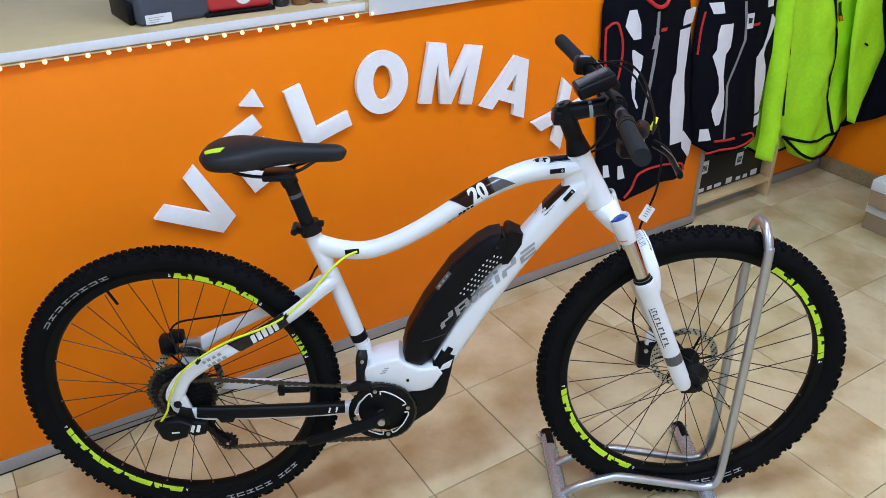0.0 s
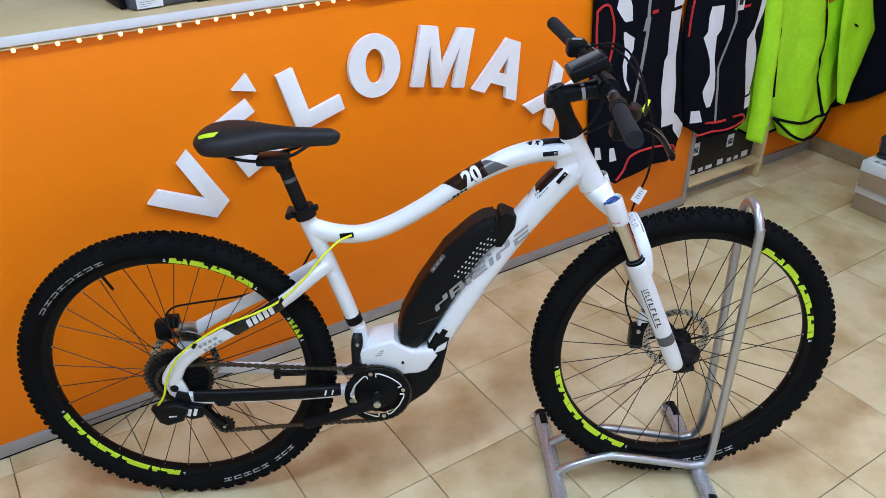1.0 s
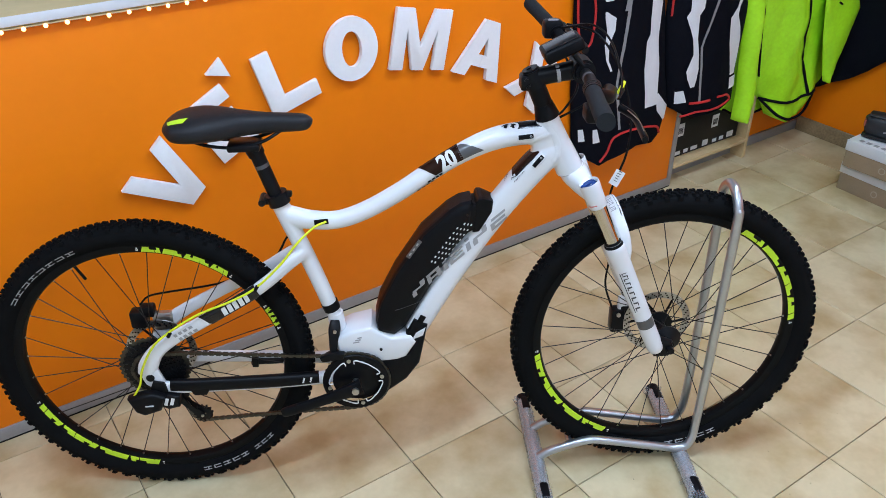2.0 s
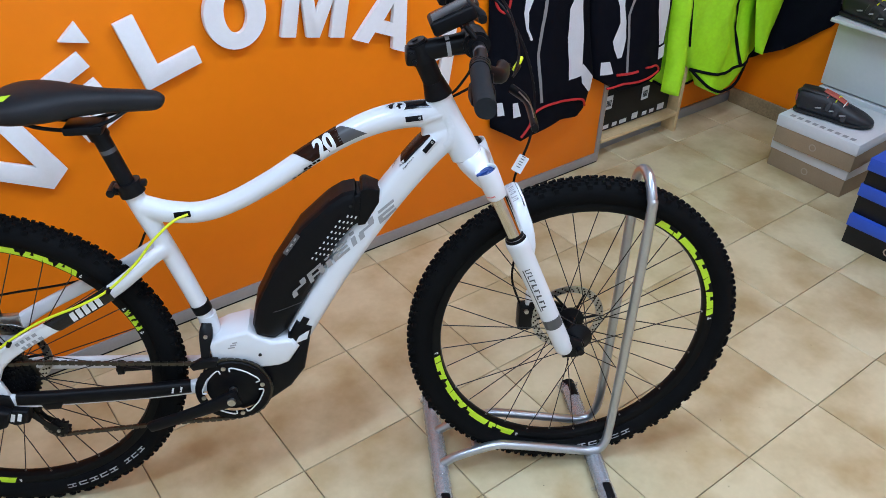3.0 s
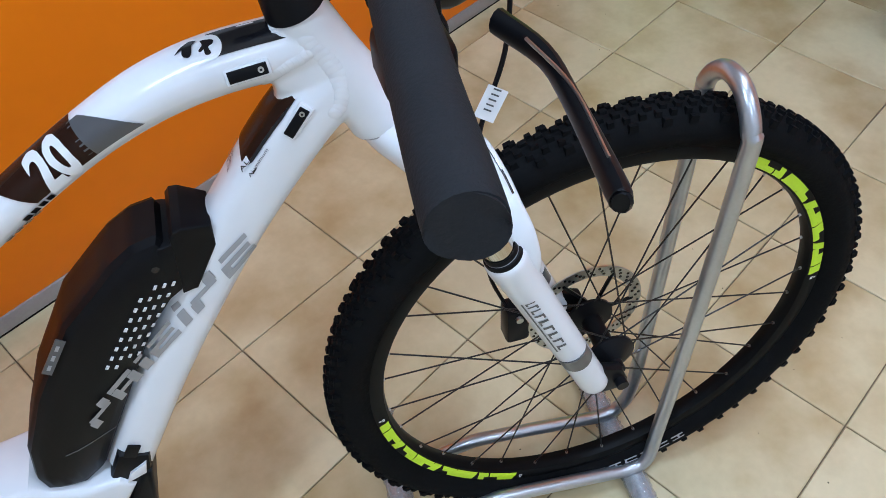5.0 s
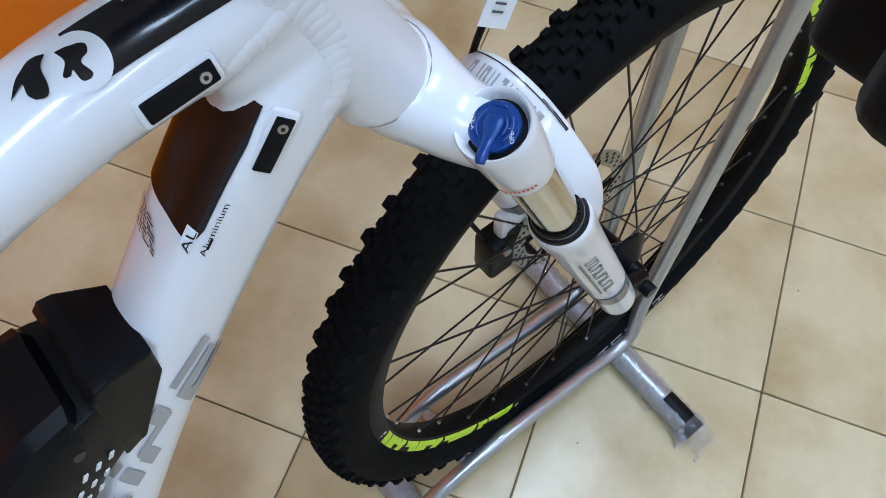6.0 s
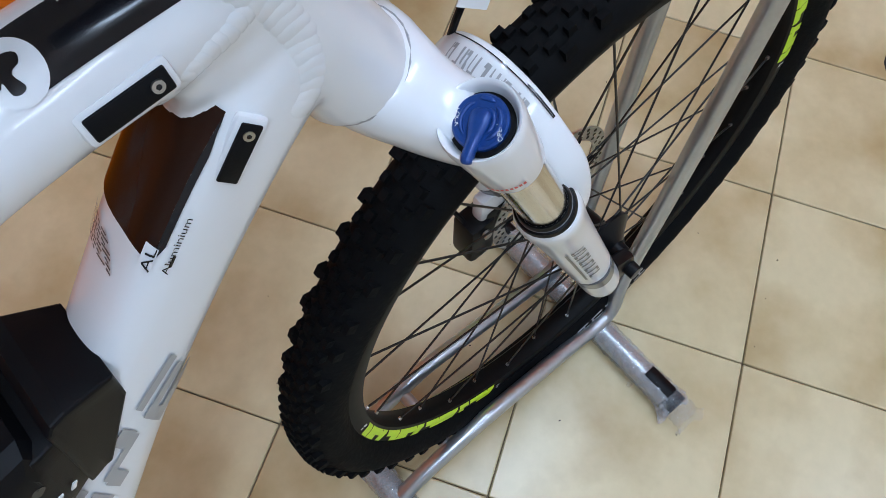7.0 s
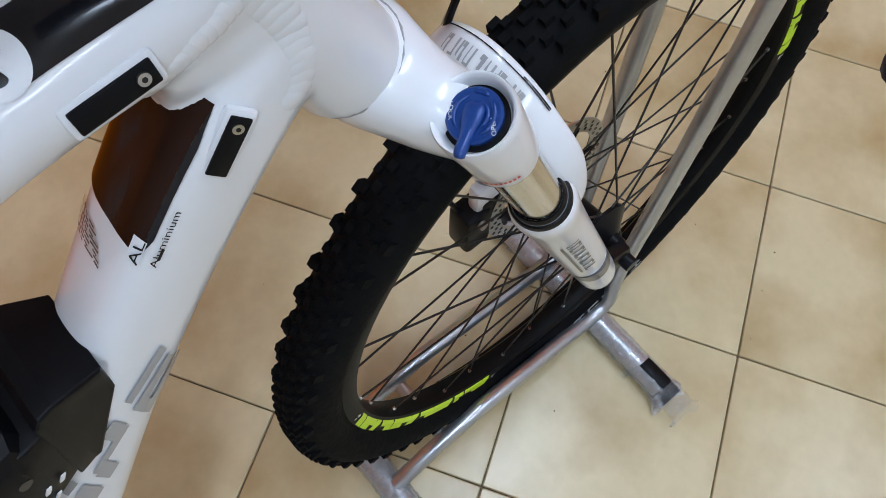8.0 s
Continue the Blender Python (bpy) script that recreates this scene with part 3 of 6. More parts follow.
def wheel(name, label, m, arcs, marks, rotor_y, hub_w, hub_r, ink):
    w = bp(name, lathe(RIM_PROF, 96), RIM_BLACK, None, label)
    w.matrix_basis = HUB @ m
    for nm, me in (("tyre", TYRE_ME), ("tread", TREAD_ME)):
        o = new(nm, me)
        o.parent = w
        if nm == "tread":
            o["kind"] = "stuff"
    hub = [(0.0, -hub_w), (0.009, -hub_w), (0.010, -hub_w + 0.012), (hub_r, -0.034), (hub_r, -0.030), (0.014, -0.024), (0.013, 0.0), (0.014, 0.024),
           (hub_r, 0.030), (hub_r, 0.034), (0.011, hub_w - 0.012), (0.009, hub_w), (0.0, hub_w)]
    part("hub", lathe(hub, 24), BLACK_METAL, w)
    n = 32
    for i in range(n):
        s = 1 if i % 2 else -1
        a = 2 * math.pi * (i + 0.5) / n
        off = math.radians(62) * (1 if (i // 2) % 2 else -1)
        p0 = Vector((0.026 * math.cos(a + off), 0.032 * s, 0.026 * math.sin(a + off)))
        p1 = Vector((0.289 * math.cos(a), 0.003 * s, 0.289 * math.sin(a)))
        part("spoke", rod(p0, p1, 0.00115, 5), SPOKE, w)
        nip = new("nipple", NIPPLE_ME)
        nip.parent = w
        q = (p1 - p0).to_track_quat("Z", "Y").to_matrix().to_4x4()
        q.translation = p1 + (p0 - p1).normalized() * 0.010
        nip.matrix_basis = q
    for a0, a1 in arcs:
        total = sum(q[0] for q in RIM_BLOCKS)
        for s in (-1, 1):
            done = 0.0
            for wd, slant, cut in RIM_BLOCKS:
                f0 = a0 + (a1 - a0) * (done + 0.05) / total
                f1 = a0 + (a1 - a0) * (done + wd - 0.05) / total
                done += wd
                pieces = [rim_strip(f0, f1, 0.0, 1.0 if not cut else 0.55, slant, s)]
                if cut:
                    pieces.append(rim_strip(f0 + (f1 - f0) * (0.0 if cut < 0 else 0.42), f1 - (f1 - f0) * (0.42 if cut < 0 else 0.0), 0.55, 1.0, slant, s))
                part("decal", join(*pieces), LIME, w, "lime rim decal")
            for q in (a0 - 1.6, a1 + 0.6):
                part("tip_mark", join(rim_strip(q, q + 0.45, 0.25, 0.5, 0.3, s), rim_strip(q + 0.55, q + 1.0, 0.25, 0.5, 0.3, s), rim_strip(q + 0.25, q + 0.75, 0.58, 0.82, 0.3, s)), LIGHT_DECAL, w, "small white mark")
    for a0, a1, cnt in marks:
        for i in range(cnt):
            f0 = a0 + (a1 - a0) * i / cnt
            f1 = a0 + (a1 - a0) * (i + 0.76) / cnt
            out = [arc_patch(ra, rb, radians(f0), radians(f1), -tyre_y(ra) - 0.0007, -tyre_y(rb) - 0.0007, 0) for ra, rb in ((0.3190, 0.3210), (0.3252, 0.3273))]
            k = f0 if i % 2 else (f0 + f1) / 2
            out.append(arc_patch(0.3190, 0.3273, radians(k), radians(k + 0.6), -tyre_y(0.319) - 0.0008, -tyre_y(0.3273) - 0.0008, 0, 1))
            part("mark", join(*out), ink, w, "grey printed bars")
    rp = [(0.064, rotor_y - 0.001), (0.081, rotor_y - 0.001), (0.081, rotor_y + 0.001), (0.064, rotor_y + 0.001)]
    rotor = part("brake_rotor", lathe(rp, 48, closed=True), STEEL, w, "drilled steel brake rotor")
    for i in range(6):
        a = 2 * math.pi * i / 6
        part("rotor_arm", rod((0.018 * math.cos(a - 0.5), rotor_y, 0.018 * math.sin(a - 0.5)), (0.067 * math.cos(a), rotor_y, 0.067 * math.sin(a)), 0.0028, 6), BLACK_METAL, w)
    holes = [rod((rr * math.cos(2 * math.pi * (i + 0.3 * k) / 30), rotor_y - 0.0014, rr * math.sin(2 * math.pi * (i + 0.3 * k) / 30)), (rr * math.cos(2 * math.pi * (i + 0.3 * k) / 30), rotor_y + 0.0014, rr * math.sin(2 * math.pi * (i + 0.3 * k) / 30)), 0.0022, 8)
             for i in range(30) for k, rr in enumerate((0.068, 0.0725, 0.077))]
    part("hole_pattern", join(*holes), BLACK_GLOSS, w)["kind"] = "stuff"
    return w


front = Matrix.Translation((1.191, 0.006, 0.006)) @ pose(0, 0, 0, -1.4, 0, -0.3) @ Matrix.Scale(1.020, 4)
rear_wheel = wheel("wheel", "black rear wheel with lime rim decals", Matrix.Scale(1.006, 4), [(199, 262), (49, 86), (17, 27)], [(281, 304, 5), (307, 319, 3), (110, 147, 8)], 0.045, 0.068, 0.030, GREY_DECAL)
wheel("wheel", "black front wheel with lime rim decals", front, [(187, 247), (4, 61)], [(257, 300, 9)], 0.045, 0.060, 0.033, GREY_DECAL)

# fork
FD = Vector((0.402, -0.0167, -0.9155)).normalized()
CR = Vector((0.9648, 0, 0.4383))
LEG_Y = (-0.0508, 0.0785)


def along(d, y):
    return (CR.x + FD.x * d, y + FD.y * d, CR.z + FD.z * d)


def turned(profile, y, n=40):
    """Rows (radius, distance along the leg) turned about a fork leg."""
    m = FD.to_track_quat("Y", "Z").to_matrix().to_4x4()
    m.translation = Vector((CR.x, y, CR.z))
    return moved(lathe(profile, n), m)


def leg(y):
    return [(*along(0.1715, y), 0.0215, 0.0215), (*along(0.176, y), 0.0232, 0.0232), (*along(0.186, y), 0.0232, 0.0236), (*along(0.215, y), 0.0205, 0.0222), (*along(0.255, y), 0.0190, 0.0212), (*along(0.34, y), 0.0182, 0.0205),
            (*along(0.42, y), 0.0172, 0.0198), (*along(0.458, y), 0.0170, 0.0195), (*along(0.474, y), 0.0155, 0.0180), (*along(0.483, y), 0.0112, 0.0130), (*along(0.487, y), 0.0040, 0.0050)]


fork = bp("fork", join(sweep(leg(LEG_Y[0]), 24, 4), sweep(leg(LEG_Y[1]), 24, 4)), WHITE_PAINT, None, "white suspension fork lowers", angle=50)
crown = [(*along(0.046, -0.0520), 0.0140, 0.0140), (*along(0.041, -0.0425), 0.0195, 0.0195), (0.9640, -0.020, 0.4135, 0.0235, 0.0225), (0.9500, 0.007, 0.4300, 0.0300, 0.025),
         (0.9660, 0.036, 0.4130, 0.024, 0.023), (*along(0.040, 0.066), 0.0185, 0.0180), (*along(0.046, 0.0785), 0.0140, 0.0140)]
for ly in LEG_Y:
    part("stanchion", rod(along(0.03, ly), along(0.19, ly), 0.0163, 28), CHROME, fork, "chromed stanchion")
    part("wiper_seal", turned([(0.0163, 0.1600), (0.0176, 0.1595), (0.0186, 0.1640), (0.0183, 0.1655), (0.0204, 0.1665), (0.0212, 0.1690), (0.0212, 0.1722)], ly), BLACK_SATIN, fork, "black wiper seal", angle=30)
    part("seal_ring", turned([(0.0186, 0.1648), (0.0190, 0.1652), (0.0188, 0.1660)], ly), GREY_BAND, fork, "thin metal ring of the seal")
    part("crown_cup", turned([(0.0175, 0.0690), (0.0190, 0.0685), (0.0196, 0.0660), (0.0205, 0.0400), (0.0216, 0.0160), (0.0214, 0.0105), (0.0206, 0.0082), (0.0194, 0.0085), (0.0180, 0.0120), (0.0164, 0.0165), (0.0, 0.0168)], ly), WHITE_PAINT, fork, "", angle=60)
    part("band", turned([(0.0176, 0.3775), (0.0199, 0.3778), (0.0197, 0.4015), (0.0170, 0.4018)], ly), DARK_GREY_DECAL, fork, "dark grey band", angle=20)
part("crown", sweep(crown, 24, 6, 2.4, lateral=(1, 0, 0)), WHITE_PAINT, fork, angle=60)
arch = [(1.0600, -0.0560, 0.2300, 0.0110, 0.0060), (1.0600, -0.0570, 0.2650, 0.0130, 0.0065), (1.0550, -0.0510, 0.3000, 0.0130, 0.0065), (1.0460, -0.0360, 0.3270, 0.0135, 0.0060), (1.0400, -0.0150, 0.3460, 0.0140, 0.0060), (1.0350, 0.0080, 0.3570, 0.0140, 0.0060),
        (1.0350, 0.0300, 0.3530, 0.0140, 0.0060), (1.0400, 0.0520, 0.3360, 0.0135, 0.0060), (1.0480, 0.0690, 0.3050, 0.0130, 0.0065), (1.0540, 0.0780, 0.2650, 0.0130, 0.0065), (1.0600, 0.0780, 0.2300, 0.0110, 0.0060)]
ARCH_W = (0.916, 0, 0.402)
part("brake_arch", sweep(arch, 20, 6, 3, lateral=ARCH_W), WHITE_PAINT, fork, "", angle=50)
# cockpit
bp("headset_spacer", join(rod((0.886, 0.008, 0.556), (0.876, 0.006, 0.585), 0.026, 24, 0.019), rod((0.876, 0.006, 0.584), (0.856, 0.002, 0.630), 0.0185, 24)), BLACK_SATIN, None, "black headset spacers")
bp("stem", join(rod((0.860, 0, 0.622), (0.846, 0, 0.655), 0.021, 24, 0.019), sweep([(0.852, 0, 0.640, 0.018, 0.018), (0.900, 0, 0.648, 0.017, 0.017), (0.945, 0, 0.655, 0.020, 0.019)], 18, 4, 3),
                rod((0.948, -0.024, 0.655), (0.948, 0.024, 0.655), 0.024, 24)), BLACK_METAL, None, "black stem")
bar = [(0.901, -0.378, 0.681), (0.916, -0.24, 0.677), (0.936, -0.13, 0.668), (0.947, -0.06, 0.657), (0.948, 0, 0.655), (0.950, 0.06, 0.659), (0.943, 0.13, 0.674), (0.924, 0.24, 0.692), (0.904, 0.36, 0.707)]
bp("handlebar", wire(bar, 0.0115, 14, 5), BLACK_METAL, None, "black handlebar")


def bar_at(y):
    for a, b in zip(bar, bar[1:]):
        if a[1] <= y <= b[1]:
            k = (y - a[1]) / (b[1] - a[1])
            return Vector(a).lerp(Vector(b), k)
    return Vector(bar[0] if y < 0 else bar[-1])


for s in (-1, 1):
    gp = [(0.380 if s < 0 else 0.364, 0.0138), (0.376 if s < 0 else 0.360, 0.0154), (0.30, 0.0150), (0.222, 0.0150), (0.218, 0.0140)]
    bp("grip", sweep([(*(bar_at(y * s) + Vector((0, 0.003 * s if y > 0.378 or (s > 0 and y > 0.361) else 0, 0))), r, r) for y, r in gp], 24, 4, lateral=(1, 0, 0)), GRIP, None, "grey-black rubber grip")
    bp("grip_collar", rod(bar_at(0.217 * s), bar_at(0.208 * s), 0.0165, 20), BLACK_METAL, None, "black grip collar")

# seat
bp("seatpost", rod((0.335, 0, 0.350), (0.284, 0, 0.520), 0.0150, 20), BLACK_METAL, None, "black seatpost")
bp("seat_clamp", join(rod((0.325, 0, 0.388), (0.318, 0, 0.412), 0.0235, 24)), BLACK_METAL, None, "black seat clamp")
rows = [(0.122, 0.020, 0.556, 0.010), (0.130, 0.052, 0.562, 0.018), (0.150, 0.068, 0.566, 0.024), (0.185, 0.072, 0.568, 0.027), (0.225, 0.058, 0.568, 0.027), (0.265, 0.036, 0.568, 0.024),
        (0.310, 0.0235, 0.567, 0.020), (0.355, 0.0205, 0.566, 0.018), (0.390, 0.0180, 0.565, 0.016), (0.404, 0.011, 0.564, 0.010), (0.408, 0.004, 0.563, 0.004)]
bp("saddle", sweep([(x, 0, z, w, h) for x, w, z, h in rows], 28, 4, 2.6), SADDLE_MAT, None, "black saddle with a lime tab", angle=60)

# drivetrain
bp("crank", join(sweep([(0.470, -0.078, -0.046, 0.009, 0.020), (0.445, -0.082, -0.053, 0.008, 0.017), (0.38, -0.088, -0.073, 0.007, 0.013), (0.30, -0.092, -0.096, 0.007, 0.012), (0.287, -0.092, -0.100, 0.006, 0.010)], 12, 3, 3)), BLACK_SATIN, None, "black crank arm")
bp("crank", join(sweep([(0.445, 0.078, -0.054, 0.009, 0.020), (0.47, 0.082, -0.045, 0.008, 0.017), (0.53, 0.088, -0.027, 0.007, 0.013), (0.61, 0.092, 0.0, 0.007, 0.013), (0.625, 0.092, 0.005, 0.007, 0.012)], 12, 3, 3)), BLACK_SATIN, None, "black crank arm")

# ---- stand ----
STAND = Matrix.Translation((-0.030, 0.055, 0)) @ pose(0, 0, 0, 0, 0, -2.9)
stand = thing("bike_stand", STAND, "silver tube bicycle stand with film-wrapped feet on the floor", "bike stand")


def rail(s):
    y0 = 0.003 + 0.044 * s
    y1 = 0.033 + 0.048 * s
    yl = y0 - 0.0125 if s < 0 else y0
    return [(0.905, yl + 0.002, 0.030), (0.94, yl + 0.002, 0.052), (1.02, yl + 0.001, 0.080), (1.07, yl, 0.078), (1.20, yl - 0.001, 0.050), (1.262, yl - 0.002, 0.040), (1.292, yl, 0.056), (1.304, y0, 0.12), (1.307, y0 + 0.4 * (y1 - y0), 0.35), (1.309, y1, 0.67)]


top_arc = [(1.307, 0.035 - 0.044, 0.713), (1.306, 0.036 - 0.023, 0.741), (1.306, 0.037, 0.749), (1.306, 0.038 + 0.023, 0.741), (1.307, 0.038 + 0.042, 0.713)]
part("hoop", wire(rail(-1) + top_arc + rail(1)[::-1], 0.0107, 14, 6), SILVER_PAINT, stand, "silver painted hoop")
part("cross_bar", rod((0.985, -0.052, 0.066), (0.985, 0.047, 0.066), 0.009, 12), SILVER_PAINT, stand)
def film(x, ya, yb):
    """Film wound round a foot, with loose crumpled ends."""
    verts, faces = [], []
    n, m = 36, 150
    for i in range(m + 1):
        y = ya + (yb - ya) * i / m
        loose = max(0.0, 1 - min(i, m - i) / 9)
        for k in range(n):
            a = 2 * math.pi * k / n
            wob = noise.noise(Vector((math.cos(a) * 2.2, y * 60, math.sin(a) * 2.2)))
            ridge = abs(noise.noise(Vector((math.cos(a) * 3.1 + 4, y * 110, math.sin(a) * 3.1)))) + 0.6 * abs(noise.noise(Vector((math.cos(a) * 7, y * 240, math.sin(a) * 7))))
            r = 0.0184 + (0.0012 + 0.006 * loose) * wob + 0.002 * loose + 0.0040 * ridge
            yy = y + loose * 0.012 * noise.noise(Vector((math.cos(a) * 1.5, x * 9, math.sin(a) * 1.5 + y)))
            verts.append((x + r * math.cos(a) * (1 + 0.25 * loose), yy, max(0.0006, 0.0185 + r * math.sin(a) * (1 - 0.35 * loose) - 0.004 * loose)))
    for i in range(m):
        for k in range(n):
            a, b = i * n + k, i * n + (k + 1) % n
            faces.append((a, b, b + n, a + n))
    return verts, faces


for x, ya, yb in ((1.271, -0.204, 0.184), (0.899, -0.196, 0.172)):
    ft = part("foot", rod((x, ya, 0.018), (x, yb, 0.018), 0.0165, 18), SILVER_PAINT, stand)
    part("film_wrap", film(x, ya - 0.006, yb + 0.006), FILM, ft, "crumpled clear film wrap")
    part("film_flap", film(x, ya - 0.034, ya + 0.060), FILM_THIN, ft, "loose clear film flap")
    for y, s in ((ya, 1), (yb, -1)):
        part("end_cap", rod((x, y - 0.007 * s, 0.0182), (x, y + 0.012 * s, 0.0182), 0.0180, 20), BLACK_SATIN, ft, "black rubber plug")
        strip = lathe([(0.0212, 0.0), (0.0222, 0.004), (0.0222, 0.040), (0.0212, 0.044)], 8, a0=radians(58), a1=radians(112))
        part("dark_strip", moved(strip, Matrix.Translation((x, y + (0.010 if s > 0 else -0.054), 0.0175))), BLACK_SATIN, ft, "black rubber showing through the torn film")

# ---- surface decals and lettering ----
def skin(ctrl, f0, f1, a0, a1, res=6, p=2.0, off=0.0009, nf=10, na=8, f1b=None, f0b=None, lateral=(0, 1, 0)):
    """A patch on a swept tube, between places f (in control rows) and angles a; f1b and f0b: the ends at the angle a1."""
    rows = spline(ctrl, res)
    f1b = f1 if f1b is None else f1b
    f0b = f0 if f0b is None else f0b
    verts, faces = [], []
    for i in range(nf + 1):
        for k in range(na + 1):
            w = k / na
            lo, hi = f0 + (f0b - f0) * w, f1 + (f1b - f1) * w
            verts.append(skin_point(rows, (lo + (hi - lo) * i / nf) * res, a0 + (a1 - a0) * w, p, off, lateral))
    for i in range(nf):
        for k in range(na):
            a = i * (na + 1) + k
            faces.append((a, a + 1, a + na + 2, a + na + 1))
    return verts, faces


def skin_point(rows, q, angle, p, off, lateral):
    q = min(max(q, 0), len(rows) - 1.001)
    i = int(q)
    r = rows[i] + (rows[i + 1] - rows[i]) * (q - i)
    t = Vector(rows[i + 1][:3] - rows[i][:3]).normalized()
    lat = Vector(lateral)
    side = (lat - t * lat.dot(t)).normalized()
    up = t.cross(side)
    a = radians(angle)
    ca, sa = math.cos(a), math.sin(a)
    ca, sa = math.copysign(abs(ca) ** (2 / p), ca), math.copysign(abs(sa) ** (2 / p), sa)
    return Vector(r[:3]) + side * ca * (r[3] + off) + up * sa * (r[4] + off)


def letters(text, size, cuts=2, bold=0.0):
    """Flat lettering in the built-in font as (verts, faces), x to the right and y up, centred."""
    cu = bpy.data.curves.new("lettering", "FONT")
    cu.body, cu.size, cu.align_x, cu.align_y, cu.resolution_u = text, size, "CENTER", "CENTER", 3
    cu.offset = bold
    ob = new("lettering", cu)
    dg = bpy.context.evaluated_depsgraph_get()
    dg.update()
    me = ob.evaluated_get(dg).to_mesh()
    bm = bmesh.new()
    bm.from_mesh(me)
    bmesh.ops.triangulate(bm, faces=bm.faces)
    if cuts:
        bmesh.ops.subdivide_edges(bm, edges=bm.edges[:], cuts=cuts, use_grid_fill=True)
    out = raw(bm)
    ob.evaluated_get(dg).to_mesh_clear()
    bpy.data.objects.remove(ob)
    bpy.data.curves.remove(cu)
    return out


def plate(center, along_dir, normal, sx, sy, depth, bevel=0.0, base=0.0):
    """A box lying on a surface: sx along along_dir, depth along the normal."""
    z = Vector(normal).normalized()
    x = Vector(along_dir)
    x = (x - z * x.dot(z)).normalized()
    y = z.cross(x)
    m = Matrix((x, y, z)).transposed().to_4x4()
    m.translation = Vector(center)
    return moved(rbox(-sx / 2, -sy / 2, base, sx / 2, sy / 2, base + depth, bevel=bevel), m)


def laid(data, center, along_dir, normal, lift=0.0):
    z = Vector(normal).normalized()
    x = Vector(along_dir)
    x = (x - z * x.dot(z)).normalized()
    m = Matrix((x, z.cross(x), z)).transposed().to_4x4()
    m.translation = Vector(center) + z * lift
    return moved(data, m)


def fp(name, data, material, label="", angle=38):
    return part(name, data, material, frame_ob, label, None, angle)


# top tube badge with its number
fp("badge", skin(tt, 4.70, 5.98, 84, 196, p=2.1, f0b=5.00), BROWN_BLACK, "dark badge on the top tube")
fp("badge_tail", skin(tt, 5.93, 6.10, 105, 196, p=2.1, f1b=6.75, f0b=5.90, off=0.0008), DARK_GREY_DECAL, "dark tapering tail of the badge")
num = letters("20", 0.050, 2, 0.0022)
rows_tt = spline(tt, 6)
num3 = [skin_point(rows_tt, (5.50 + v.x / 0.088) * 6, 158 - v.y / 0.0215 * 57.3, 2.1, 0.0022, (0, 1, 0)) for v in num[0]]
fp("number", (num3, num[1]), LIGHT_DECAL, "white number")
for f, a, ln in ((4.74, 202, 0.46), (4.42, 222, 0.50)):
    for k in range(4):
        fp("bar_mark", skin(tt, f + k * ln / 4, f + (k + 0.75) * ln / 4, a, a + 16, p=2.1, nf=2, na=2), BLACK_GLOSS, "small dark printed bars")
# top tube: dark band with rounded marks near the head
def blob(ctrl, f, a, rf, ra, p, off, shape=None, n=32):
    """A round or bean-shaped mark on a swept tube."""
    rows_ = spline(ctrl, 6)
    if shape:
        shape = [tuple(q) for q in spline(shape + shape[:1], 4)[:-1]]
    shape = shape or [(math.cos(2 * math.pi * k / n), math.sin(2 * math.pi * k / n)) for k in range(n)]
    verts, faces = [skin_point(rows_, f * 6, a, p, off, (0, 1, 0))], []
    for q in (0.33, 0.67, 1.0):
        verts += [skin_point(rows_, (f + rf * x * q) * 6, a + ra * y * q, p, off, (0, 1, 0)) for x, y in shape]
    m = len(shape)
    for k in range(m):
        w = (k + 1) % m
        faces += [(0, 1 + k, 1 + w), (1 + k, 1 + m + k, 1 + m + w, 1 + w), (1 + m + k, 1 + 2 * m + k, 1 + 2 * m + w, 1 + m + w)]
    return verts, faces


BEAN = [(-0.037, -15), (0.039, -13), (0.106, -7.5), (0.094, -0.6), (0.046, 4), (0.060, 14.6), (0.026, 17.6), (-0.015, 15), (-0.016, 5), (-0.047, 8), (-0.082, 5), (-0.022, -4)]
HOOK = [(-0.150, 8), (-0.060, -3), (0.054, -11), (0.146, -8), (0.094, 0.5), (0.068, 14), (0.030, 21), (-0.020, 20), (-0.050, 12), (-0.035, 2)]
fp("stripe", skin(tt, 7.97, 8.80, 84, 137, p=2.1, off=0.0005), BLACK_GLOSS, "black band")
fp("disc_mark", blob(tt, 7.965, 114, 0.150, 26, 2.1, 0.0008), WHITE_PAINT, "white disc in the band")
fp("bean_mark", blob(tt, 7.925, 112, 1.0, 1.0, 2.1, 0.0011, BEAN), BLACK_GLOSS, "black rounded mark")
fp("hook_mark", blob(tt, 7.695, 100, 1.0, 1.0, 2.1, 0.0007, HOOK), BLACK_GLOSS, "black rounded mark")
fp("bar_mark", skin(tt, 8.30, 8.48, 90, 93, p=2.1, nf=3, na=1, off=0.0018), LIGHT_DECAL, "thin white bar")
for k in range(5):
    fp("bar_mark", skin(tt, 8.62, 8.72, 92 + k * 7, 96 + k * 7, p=2.1, nf=2, na=2, off=0.0018), LIGHT_DECAL, "small white printed bars")
# down tube decal
fp("down_tube_decal", skin(dt, 0.72, 1.66, 227, 330, p=3.0, f1b=1.47, nf=14, na=14), BROWN_BLACK, "brown-black decal on the down tube", 60)
fp("down_tube_decal", skin(dt, 1.00, 1.55, 219, 227, p=3.0, f0b=0.74, f1b=1.66, nf=10, na=4), BLACK_GLOSS, "black edge of the decal", 60)
rows_dt = spline(dt, 6)


